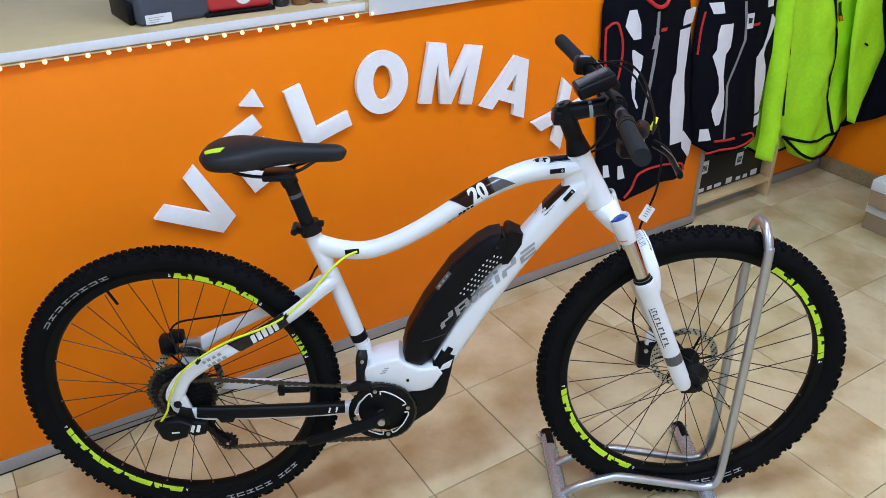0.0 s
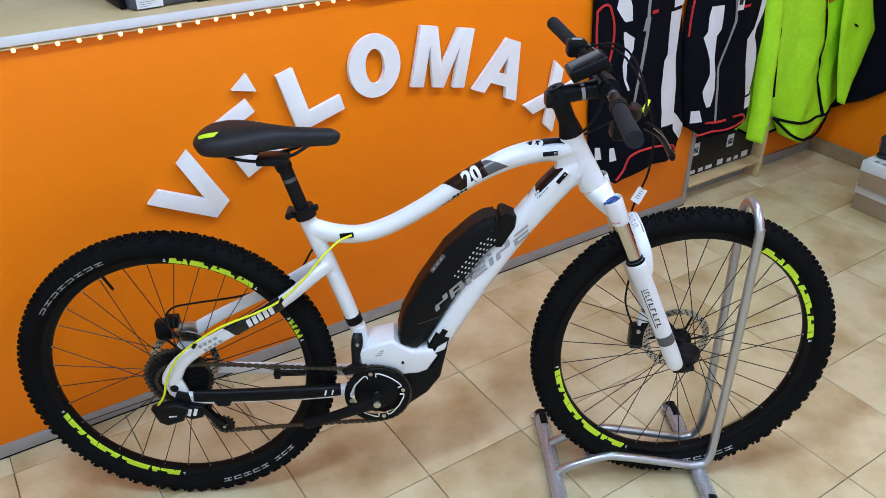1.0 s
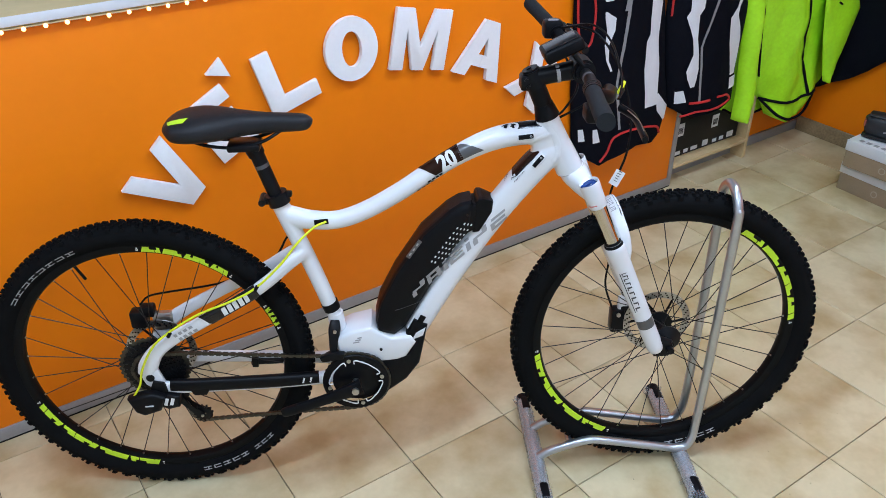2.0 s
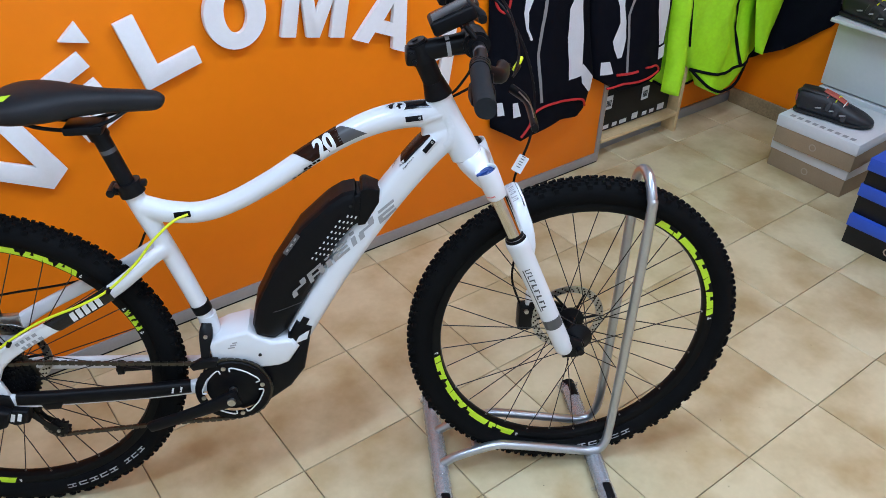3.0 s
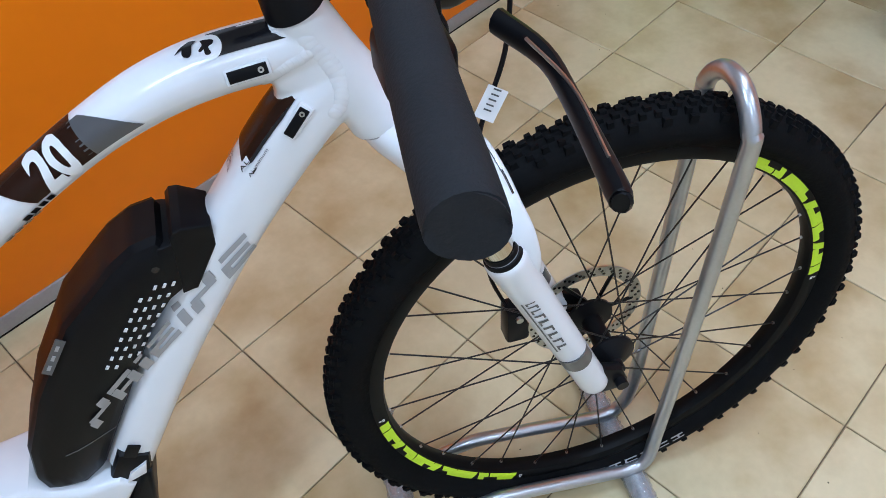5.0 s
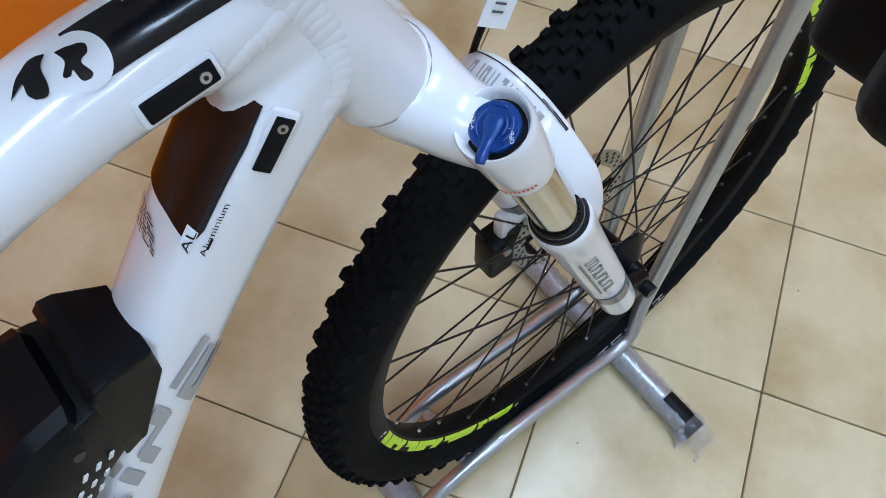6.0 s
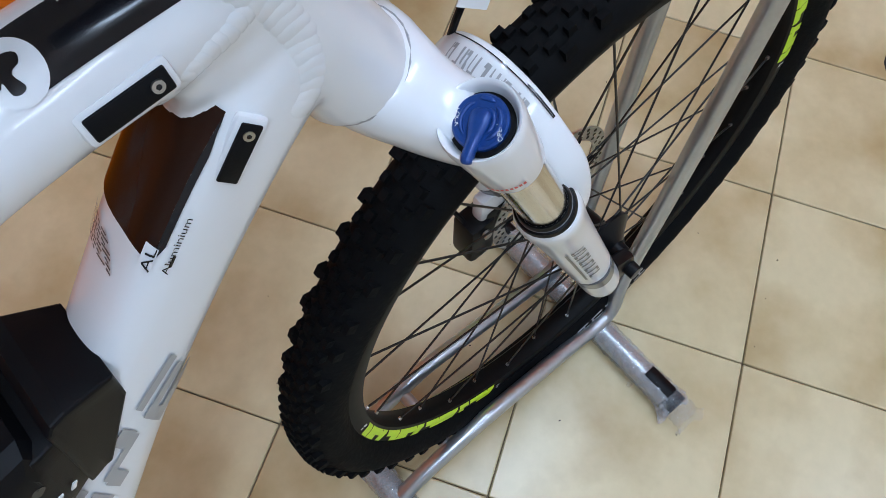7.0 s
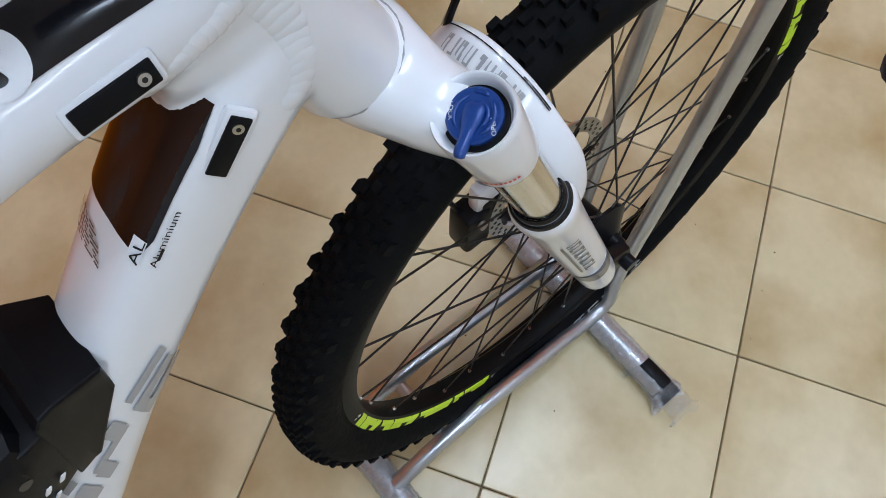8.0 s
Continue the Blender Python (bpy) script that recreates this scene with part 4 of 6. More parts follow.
def on_dt(data, f, a, turn, off=0.0012):
    """Lettering on the down tube: its x runs along the tube, turned by 180 degrees where turn is -1."""
    return [skin_point(rows_dt, (f + turn * v.x / 0.092) * 6, a - turn * v.y / 0.040 * 57.3, 3.0, off, (0, 1, 0)) for v in data[0]], data[1]


fp("badge_plate", skin(dt, 1.57, 1.70, 224, 240, p=3.0, f0b=1.55, f1b=1.67, nf=3, na=4, off=0.0012), WHITE_PAINT, "white badge")
fp("lettering", on_dt(letters("AL", 0.0108, 1), 1.635, 230, -1, 0.0017), BLACK_GLOSS, "black lettering")
fp("lettering", on_dt(letters("Aluminium", 0.0072, 1), 1.53, 209, -1), BLACK_GLOSS, "small black lettering")
fp("bar_mark", skin(dt, 1.59, 1.66, 205, 208, p=3.0, nf=2, na=2), BLACK_GLOSS)
for k in range(8):
    for w in range(5):
        f = 1.615 + 0.021 * k + 0.0155 * w
        a = 305 - 7 * w - 1.5 * k
        fp("bar_mark", skin(dt, f, f + 0.010, a, a - (5.6 if (k + w) % 3 else 3.6), p=3.0, nf=1, na=2, off=0.0010, f0b=f + 0.012, f1b=f + 0.022), DARK_GREY_DECAL, "small dark printed bars")
# cable ports
for c, d, n, sx, sy in (((0.8390, -0.0182, 0.5225), (1, 0, 0.09), (0.0, -1, 0.30), 0.0310, 0.0096), ((0.8670, -0.0185, 0.4680), (0.63, 0, 0.78), (-0.30, -1, 0.20), 0.0295, 0.0090)):
    port = fp("cable_port", plate(c, d, n, sx + 0.0055, sy + 0.0050, 0.0052, 0.0026, -0.0030), WHITE_PAINT, "white raised cable port")
    part("port_cover", plate(c, d, n, sx, sy, 0.0018, 0.0008, 0.0017), BLACK_SATIN, port, "black cover")
    q = Vector(c) + Vector(d).normalized() * sx * 0.33 + Vector(n).normalized() * 0.0031
    part("screw", rod(q, q + Vector(n).normalized() * 0.0012, 0.0024, 14), STEEL, port, "steel screw")
    part("hex_socket", rod(q, q + Vector(n).normalized() * 0.0014, 0.0011, 6), BLACK_GLOSS, port)
port = fp("cable_port", plate((0.409, -0.0195, 0.350), (1, 0, 0.08), (0, -1, 0.05), 0.030, 0.012, 0.003, 0.001), BLACK_SATIN, "black cable port")
port = fp("cable_port", plate((0.612, -0.0330, 0.098), (0.5, 0, 0.86), (0, -1, 0), 0.026, 0.014, 0.003, 0.001), BLACK_SATIN, "black cable port")

# weld beads at the head tube
def bead(r):
    return to_mesh("weld_bead", lathe([(0.0, -0.0016), (r * 0.4, -0.0014), (r * 0.75, -0.0007), (r, 0.0006), (0.0, 0.0010)], 16), WHITE_PAINT, 70)


weld_view = frame_ob.evaluated_get(bpy.context.evaluated_depsgraph_get())


def weld(line, side, bead_me, pitch=0.0040):
    """A row of overlapping beads over the frame's flank, along a line of (x, z)."""
    pts = spline(line, 24)
    run, last = 0.0, None
    for a, b in zip(pts, pts[1:]):
        run += float(np.linalg.norm(b - a))
        if run < pitch:
            continue
        run = 0.0
        hit, place, normal, _ = weld_view.ray_cast(Vector((b[0], 0.08 * side, b[1])), Vector((0, -side, 0)))
        if not hit:
            continue
        ob = new("weld_bead", bead_me)
        ob.parent = frame_ob
        d = Vector((b[0] - a[0], 0, b[1] - a[1])).normalized()
        m = (-normal - d * 0.16).normalized().to_track_quat("Y", "X").to_matrix().to_4x4()
        m.translation = place - normal * 0.0009
        ob.matrix_basis = m


narrow_bead, wide_bead = bead(0.0066), bead(0.0088)
for sd in (-1, 1):
    weld([(0.8905, 0.5270), (0.8790, 0.5215), (0.8660, 0.5165), (0.8550, 0.5085), (0.8480, 0.4985)], sd, narrow_bead)
    weld([(0.8860, 0.5390), (0.8975, 0.5200), (0.9050, 0.5030), (0.9075, 0.4870), (0.9045, 0.4740), (0.8960, 0.4640)], sd, wide_bead, 0.0050)
# grey ring painted for the shade in the gap between head tube and crown
fp("seam_shade_ring", sweep([(0.9410, 0.008, 0.4388, 0.0302, 0.0302), (0.9415, 0.008, 0.4378, 0.0303, 0.0303)], 28, 1), GREY_DECAL, "grey ring standing in for the shaded headset seam")

# seat stay patch and chain stay guard
fp("stay_patch", skin(ssr, 2.05, 3.08, 96, 264, res=5, p=3.0, f0b=2.00, f1b=3.30, off=0.0010), BLACK_GLOSS, "black patch on the seat stay")
for k in range(5):
    fp("bar_mark", skin(ssr, 2.25 + 0.12 * k, 2.34 + 0.12 * k, 150, 205, res=5, p=3.0, off=0.0016, nf=2, na=4, f0b=2.22 + 0.12 * k, f1b=2.31 + 0.12 * k), LIGHT_DECAL, "white printed bars")
for k in range(4):
    fp("bar_mark", skin(ssr, 3.45 + 0.14 * k, 3.54 + 0.14 * k, 150, 176, res=5, p=3.0, off=0.0010, nf=1, na=3), GREY_DECAL, "grey printed dots")
    fp("bar_mark", skin(ssr, 3.50 + 0.14 * k, 3.59 + 0.14 * k, 184, 206, res=5, p=3.0, off=0.0010, nf=1, na=3), GREY_DECAL, "grey printed dots")
guard = [(0.040, -0.0625, -0.025, 0.0095, 0.0145), (0.114, -0.0600, -0.0305, 0.0100, 0.0155), (0.284, -0.0520, -0.0360, 0.0110, 0.0155), (0.372, -0.0440, -0.038, 0.0118, 0.0135)]
fp("chainstay_guard", sweep(guard, 14, 5, 3), BLACK_SATIN, "black chain stay guard")
fp("guard_tooth", prism([(0.080, -0.036), (0.128, -0.036), (0.118, -0.054), (0.091, -0.054)], -0.0700, -0.0520, 0.002), BLACK_SATIN)
for k in range(2):
    fp("bar_mark", plate((0.338 + 0.016 * k, -0.0585 + 0.0016 * k, -0.036), (0.3, 0, 1), (0, -1, 0), 0.014, 0.004, 0.0006), LIGHT_DECAL, "white printed bars")
fp("dropout", prism([(-0.022, 0.012), (-0.005, 0.028), (0.020, 0.020), (0.030, -0.014), (0.022, -0.044), (0.004, -0.034), (-0.014, -0.018)], -0.0660, -0.0560, 0.003), WHITE_PAINT)
fp("axle_bolt", rod((0.001, -0.0662, 0.004), (0.001, -0.0690, 0.004), 0.0042, 14), BLACK_METAL, "black axle bolt")
fp("hanger", prism([(0.006, -0.006), (0.030, -0.012), (0.034, -0.036), (0.012, -0.052), (-0.008, -0.036)], -0.0740, -0.0662, 0.002), BLACK_METAL, "black gear hanger")
fp("stay_bracket", join(rbox(0.205, 0.030, -0.050, 0.285, 0.050, -0.040, bevel=0.002), rbox(0.207, 0.028, -0.056, 0.222, 0.052, -0.030, bevel=0.002)), BLACK_METAL, "black kickstand bracket")

# seat tube sleeve and front gear guide
fp("sleeve", sweep([(0.407, 0, 0.138, 0.0195, 0.0195), (0.413, 0, 0.119, 0.0195, 0.0190)], 20, 2), BLACK_SATIN, "black sleeve")
guide = bp("chain_guide", join(sweep([(0.418, -0.016, 0.098, 0.006, 0.010), (0.416, -0.028, 0.080, 0.009, 0.014), (0.412, -0.040, 0.050, 0.008, 0.010), (0.410, -0.046, 0.020, 0.006, 0.008)], 12, 4, 3),
                               prism([(0.385, 0.012), (0.432, 0.018), (0.436, 0.032), (0.404, 0.036), (0.380, 0.022)], -0.060, -0.044, 0.002)), BLACK_METAL, None, "black chain guide on the seat tube")
part("bolt", rod((0.418, -0.045, 0.086), (0.418, -0.049, 0.086), 0.004, 12), STEEL, guide, "steel bolt")
bp("lower_yoke", sweep([(0.418, 0, 0.110, 0.018, 0.018), (0.424, 0, 0.060, 0.020, 0.020), (0.436, 0, 0.020, 0.024, 0.022)], 16, 3, 2.4), WHITE_PAINT, None, "white lower seat tube")

# battery details
part("battery_cap", tapered(diced(prism([(0.7365, 0.3680), (0.7380, 0.3850), (0.7425, 0.3905), (0.7505, 0.3912), (0.7740, 0.3815), (0.7720, 0.3560), (0.7440, 0.3120), (0.7300, 0.3120)], -0.0425, 0.0425, 0.0032, 3))), BLACK_SATIN, battery, "black battery end cap", angle=24)
part("cap_core", tapered(diced(prism([(0.715, 0.345), (0.725, 0.3770), (0.740, 0.3770), (0.752, 0.350), (0.735, 0.320), (0.715, 0.310)], -0.0405, 0.0405, 0.002))), BLACK_SATIN, battery)
part("screw_hole", tapered(rod((0.7180, -0.0422, 0.3580), (0.7180, -0.0380, 0.3580), 0.0034, 14)), BLACK_GLOSS, battery, "dark screw hole")
part("parting_line", tapered(diced(plate((0.584, -0.0422, 0.1380), (0.97, 0, 0.25), (0, -1, 0), 0.060, 0.0010, 0.0006))), DARK_GREY_DECAL, battery, "fine parting line")
bp("battery_mount", prism([(0.570, 0.048), (0.598, 0.100), (0.628, 0.086), (0.620, 0.052), (0.596, 0.036)], -0.0370, 0.0370, 0.006, 2), BLACK_SATIN, None, "black battery mount")
fp("mount_plate", prism([(0.592, 0.050), (0.600, 0.066), (0.622, 0.080), (0.616, 0.060)], -0.0405, -0.0360, 0.001), WHITE_PAINT)
dots = []
for i in range(9):
    for k in range(4):
        if (i == 0 and k > 1) or (i == 8 and k < 1):
            continue
        c = (0.640 + 0.0086 * i + 0.0075 * k - 0.002 * i * 0.3, -0.0421, 0.252 + 0.0112 * i - 0.0030 * k)
        dots.append(plate(c, (0.58, 0, 0.81), (0, -1, 0), 0.0046, 0.0027, 0.0012))
part("dot_pattern", tapered(join(*dots)), LIGHT_DECAL, battery, "light printed dots")["kind"] = "stuff"
lab = part("label", tapered(prism([(0.585, 0.266), (0.613, 0.306), (0.620, 0.300), (0.592, 0.260)], -0.0436, -0.0421)), DARK_GREY_DECAL, battery, "small dark label, its grey bars standing in for a glint")
# the grey bars paint a pale glint on the battery's shoulder
for k in range(3):
    part("bar_mark", tapered(plate((0.594 + 0.008 * k, -0.0436, 0.271 + 0.0115 * k), (0.57, 0, 0.82), (0, -1, 0), 0.007, 0.003, 0.0005)), GREY_DECAL, lab)

# plain blocks in place of the maker's lettering
DX, DZ = 0.790, 0.677


def dt_point(x, z, off=0.0009):
    """The place on the down tube's side at x and z."""
    best = min(range(len(rows_dt) - 1), key=lambda i: (rows_dt[i][0] - x) ** 2 + (rows_dt[i][2] - z) ** 2)
    best = max(1, best)
    a, e = rows_dt[best - 1], rows_dt[best + 1]
    ax = Vector((e[0] - a[0], 0, e[2] - a[2]))
    rel = Vector((x - a[0], 0, z - a[2]))
    k = rel.dot(ax) / ax.length_squared
    q = (rel - ax * k).dot(ax.normalized().cross(Vector((0, 1, 0)))) / rows_dt[best][4]
    q = max(-0.96, min(0.96, q))
    return skin_point(rows_dt, best - 1 + 2 * k, 180 - math.degrees(math.asin(math.copysign(abs(q) ** 1.5, q))), 3.0, off, (0, 1, 0))


STEMS = [(0.0, 0.0, 0.30, 0.48), (0.06, 0.42, 0.96, 0.62), (0.66, 0.55, 1.0, 1.0)]
FRAMES = [(0.0, 0.0, 0.26, 0.72), (0.0, 0.74, 0.94, 1.0), (0.70, 0.0, 1.0, 0.72), (0.26, 0.28, 0.70, 0.48)]
POSTS = [(0.0, 0.0, 1.0, 0.66), (0.0, 0.80, 1.0, 1.0)]
STACK = [(0.0, 0.0, 1.0, 0.24), (0.0, 0.40, 0.94, 0.62), (0.10, 0.78, 1.0, 1.0), (0.0, 0.24, 0.24, 0.40)]
for pieces, s0, s1 in ((STEMS, 0.0, 0.038), (FRAMES, 0.044, 0.082), (POSTS, 0.089, 0.101), (STACK, 0.107, 0.146), (POSTS, 0.153, 0.164), (STEMS, 0.171, 0.211), (STACK, 0.220, 0.262)):
    on_batt = s1 < 0.15
    for a0, h0, a1, h1 in pieces:
        grid, quads = [], []
        for i in range(5):
            for k in range(5):
                s, h = s0 + (s1 - s0) * (a0 + (a1 - a0) * i / 4), h0 + (h1 - h0) * k / 4
                x, z = 0.598 + DX * s - 0.0065 * h, 0.160 + DZ * s + 0.0255 * h
                grid.append(tapered(([(x, -0.0434, z)], []))[0][0] if on_batt else dt_point(x, z))
                if i < 4 and k < 4:
                    quads.append((i * 5 + k, i * 5 + k + 1, i * 5 + k + 6, i * 5 + k + 5))
        part("block_mark", (grid, quads), GREY_DECAL, battery if on_batt else frame_ob, "grey printed block")
for k in range(3):
    bp("bar_mark", plate((0.464 + 0.004 * k, -0.0432, 0.052 + 0.006 * k), (1, 0, 0.15), (0, -1, 0), 0.014 - 0.002 * k, 0.003, 0.0004), GREY_DECAL, None)
bp("cradle_bolt", rod((0.519, -0.0430, 0.030), (0.519, -0.0450, 0.030), 0.0035, 12), BLACK_METAL, None, "black bolt")

# ---- fork details ----
kd = Vector(FD)
knob = part("lockout_knob", turned([(0.0, 0.0166), (0.0162, 0.0166), (0.0162, 0.0150), (0.0150, 0.0146), (0.0, 0.0146)], LEG_Y[0]), BLACK_SATIN, fork, "black knob collar")
part("dial", turned([(0.0, 0.0150), (0.0138, 0.0150), (0.0140, 0.0112), (0.0130, 0.0100), (0.0112, 0.0104), (0.0, 0.0106)], LEG_Y[0]), BLUE_KNOB, knob, "blue dial", angle=30)
kc = Vector(along(0.0104, LEG_Y[0]))
kl = Vector((-0.020, -0.012, -0.008))
kl = (kl - kd * kl.dot(kd)).normalized()
kw = kd.cross(kl)
part("dial_lever", sweep([(*(kc - kl * 0.0060), 0.0030, 0.0008), (*(kc - kl * 0.0030 - kd * 0.0006), 0.0052, 0.0022), (*(kc + kl * 0.0030 - kd * 0.0008), 0.0050, 0.0028), (*(kc + kl * 0.0085 - kd * 0.0006), 0.0036, 0.0028), (*(kc + kl * 0.0140 - kd * 0.0016), 0.0030, 0.0030),
                          (*(kc + kl * 0.0185 - kd * 0.0024), 0.0030, 0.0032), (*(kc + kl * 0.0212 - kd * 0.0020), 0.0025, 0.0028), (*(kc + kl * 0.0220 - kd * 0.0018), 0.0014, 0.0016)], 14, 4, 2.6, lateral=kw), BLUE_KNOB, knob, "blue lever", angle=60)


def dial_arc(r, a0, a1, w, h):
    """A raised curl on the dial's face, between angles from its lever."""
    pts = []
    for k in range(9):
        a = radians(a0 + (a1 - a0) * k / 8)
        q = kc + kl * (r * math.cos(a)) + kw * (r * math.sin(a))
        e = min(k, 8 - k) / 2
        pts.append((*q, w * min(1, 0.3 + e), h * min(1, 0.3 + e)))
    return sweep(pts, 10, 2, lateral=-kd)


for r, a0, a1 in ((0.0100, -32, -150), (0.0068, -40, -165), (0.0096, 40, 150), (0.0112, 165, 205)):
    part("dial_curl", dial_arc(r, a0, a1, 0.0012, 0.0013), BLUE_KNOB, knob, "raised curl", angle=60)
part("lettering", laid(letters("OPEN", 0.0034, 0), kc + kl * 0.0040 - kw * 0.0112, kw * 0.4 - kl, -kd, 0.0010), LIGHT_DECAL, knob)
part("lettering", laid(letters("LOCK", 0.0034, 0), kc + kl * 0.0005 + kw * 0.0112, kw * -0.3 + kl, -kd, 0.0010), LIGHT_DECAL, knob)
part("cap", rod(along(0.002, LEG_Y[1]), along(0.012, LEG_Y[1]), 0.011, 20, 0.014), BLACK_SATIN, fork, "black air valve cap")
CUP = [(*along(0.012, LEG_Y[0]), 0.0216, 0.0216), (*along(0.040, LEG_Y[0]), 0.0205, 0.0205), (*along(0.066, LEG_Y[0]), 0.0196, 0.0196)]
for k in range(9):
    part("bar_mark", skin(CUP, 1.60, 1.72, 190 + 7 * k, 194.5 + 7 * k, res=5, off=0.0006, nf=1, na=1), RED_DECAL, fork, "red printed bars")
LEGR = leg(LEG_Y[0])
for k in range(9):
    f = 3.62 + 0.165 * k
    part("bar_mark", skin(LEGR, f, f + 0.048, 176, 206, res=4, off=0.0007, nf=1, na=4), DARK_GREY_DECAL, fork, "dark printed bars")
    part("bar_mark", skin(LEGR, f + 0.048, f + 0.120, 176 if k % 2 else 200, 182 if k % 2 else 206, res=4, off=0.0007, nf=1, na=2), DARK_GREY_DECAL, fork)
part("bar_mark", skin(LEGR, 3.62, 5.10, 213, 219, res=4, off=0.0007, nf=6, na=1), DARK_GREY_DECAL, fork)
for k in range(9):
    f = 3.85 + 0.27 * k
    part("bar_mark", skin(arch, f, f + 0.060, 243, 277, res=6, p=3, off=0.0007, nf=2, na=5, lateral=ARCH_W, f0b=f + 0.05, f1b=f + 0.11), GREY_DECAL, fork, "grey printed bars")
    part("bar_mark", skin(arch, f + 0.065, f + 0.17, 243 if k % 2 else 270, 250 if k % 2 else 277, res=6, p=3, off=0.0007, nf=3, na=2, lateral=ARCH_W), GREY_DECAL, fork)
    if k % 3 != 1:
        part("bar_mark", skin(arch, f + 0.150, f + 0.190, 250, 277, res=6, p=3, off=0.0007, nf=2, na=4, lateral=ARCH_W, f0b=f + 0.19, f1b=f + 0.23), GREY_DECAL, fork)
part("bar_mark", skin(arch, 3.35, 6.6, 297, 301, res=6, p=3, off=0.0007, nf=24, na=2, lateral=ARCH_W), BLACK_GLOSS, fork, "thin black line")
part("bar_mark", skin(arch, 3.35, 4.20, 303, 309, res=6, p=3, off=0.0007, nf=12, na=2, lateral=ARCH_W), BLACK_GLOSS, fork, "short black line")
for ly in LEG_Y:
    yy = ly + FD.y * 0.47
    part("dropout", prism([(1.150, 0.018), (1.164, 0.036), (1.190, 0.024), (1.199, 0.000), (1.186, -0.016), (1.152, -0.016)], yy - 0.007, yy + 0.007, 0.003), BLACK_METAL, fork, "black wheel clamp beside the leg")
part("axle_nut", rod((1.187, -0.076, 0.004), (1.187, -0.062, 0.004), 0.008, 18), BLACK_METAL, fork, "black axle nut")
cal = bp("brake_caliper", join(rbox(1.078, 0.050, -0.024, 1.112, 0.082, 0.040, bevel=0.006), rbox(1.100, 0.054, 0.004, 1.128, 0.078, 0.050, bevel=0.005)), BLACK_METAL, None, "black front brake caliper")
part("caliper_bolt", rod((1.094, 0.049, 0.030), (1.094, 0.044, 0.030), 0.005, 12), STEEL, cal)
part("mount", rbox(1.094, 0.056, 0.036, 1.132, 0.072, 0.074, bevel=0.005), WHITE_PAINT, cal, "white caliper mount")
cal = bp("brake_caliper", join(rbox(-0.058, 0.040, 0.062, -0.020, 0.072, 0.106, bevel=0.006), rbox(-0.034, 0.044, 0.088, 0.000, 0.070, 0.118, bevel=0.006)), BLACK_METAL, None, "black rear brake caliper")
part("mount", rbox(-0.010, 0.046, 0.050, 0.040, 0.064, 0.100, bevel=0.008), STEEL, cal, "bare metal caliper mount")

# ---- drivetrain ----
def gear(r, teeth, y, th, tooth=0.004, hole=0.55):
    verts, faces = [], []
    n = teeth * 4
    for k in range(n):
        a = 2 * math.pi * k / n
        ro = r if k % 4 in (0, 1) else r - tooth
        for rr, yy in ((ro, y - th), (ro, y + th), (r * hole, y - th), (r * hole, y + th)):
            verts.append((rr * math.cos(a), yy, rr * math.sin(a)))
    for k in range(n):
        a, b = 4 * k, 4 * ((k + 1) % n)
        faces += [(a, a + 1, b + 1, b), (a + 2, b + 2, b + 3, a + 3), (a, b, b + 2, a + 2), (a + 1, a + 3, b + 3, b + 1)]
    return verts, faces


BB = Matrix.Translation((0.457, 0, -0.050))
ring = bp("chainring", gear(0.0765, 38, -0.050, 0.0016, 0.004, 0.80), BLACK_METAL, None, "black toothed chainring")
ring.matrix_basis = HUB @ BB
part("guard_ring", lathe([(0.060, -0.0530), (0.0755, -0.0530), (0.0765, -0.0550), (0.0745, -0.0572), (0.061, -0.0566)], 56, closed=True), BLACK_SATIN, ring, "black guard ring")
part("bash_plate", lathe([(0.0, -0.0500), (0.052, -0.0500), (0.054, -0.0485), (0.052, -0.047), (0.0, -0.047)], 40), BLACK_SATIN, ring)
for k in range(4):
    a = radians(12 + 90 * k)
    part("bolt", rod((0.062 * math.cos(a), -0.0562, 0.062 * math.sin(a)), (0.062 * math.cos(a), -0.0590, 0.062 * math.sin(a)), 0.0048, 14), STEEL, ring, "steel chainring bolt")
    arc = [(0.0610 * (0.96 if t in (33, 45, 57) else 1.0) * math.cos(a + radians(t)), -0.0578, 0.0610 * (0.96 if t in (33, 45, 57) else 1.0) * math.sin(a + radians(t))) for t in (11, 20, 33, 45, 57, 70, 79)]
    part("bright_edge", wire([(arc[0][0] * 0.86, arc[0][1], arc[0][2] * 0.86)] + arc + [(arc[-1][0] * 0.86, arc[-1][1], arc[-1][2] * 0.86)], 0.0016, 6, 2), LIGHT_DECAL, ring, "bright curved edge line")
part("axle_bolt", rod((0, -0.094, 0), (0, -0.052, 0), 0.0085, 18), STEEL, ring, "steel crank bolt")
for k, (r, y) in enumerate(((0.0800, -0.0225), (0.0700, -0.0265), (0.0610, -0.0305), (0.0530, -0.0345), (0.0460, -0.0380), (0.0400, -0.0415), (0.0340, -0.0450), (0.0280, -0.0485), (0.0230, -0.0520))):
    sp = part("sprocket", gear(r, max(12, int(r * 500)), y, 0.0009, 0.0035, 0.62), DARK_STEEL if k == 0 else BLACK_METAL, rear_wheel, "dark steel sprocket" if k == 0 else "")
part("freehub", lathe([(0.0, -0.056), (0.020, -0.056), (0.021, -0.030), (0.032, -0.022), (0.046, -0.020), (0.0, -0.018)], 28), BLACK_METAL, rear_wheel)


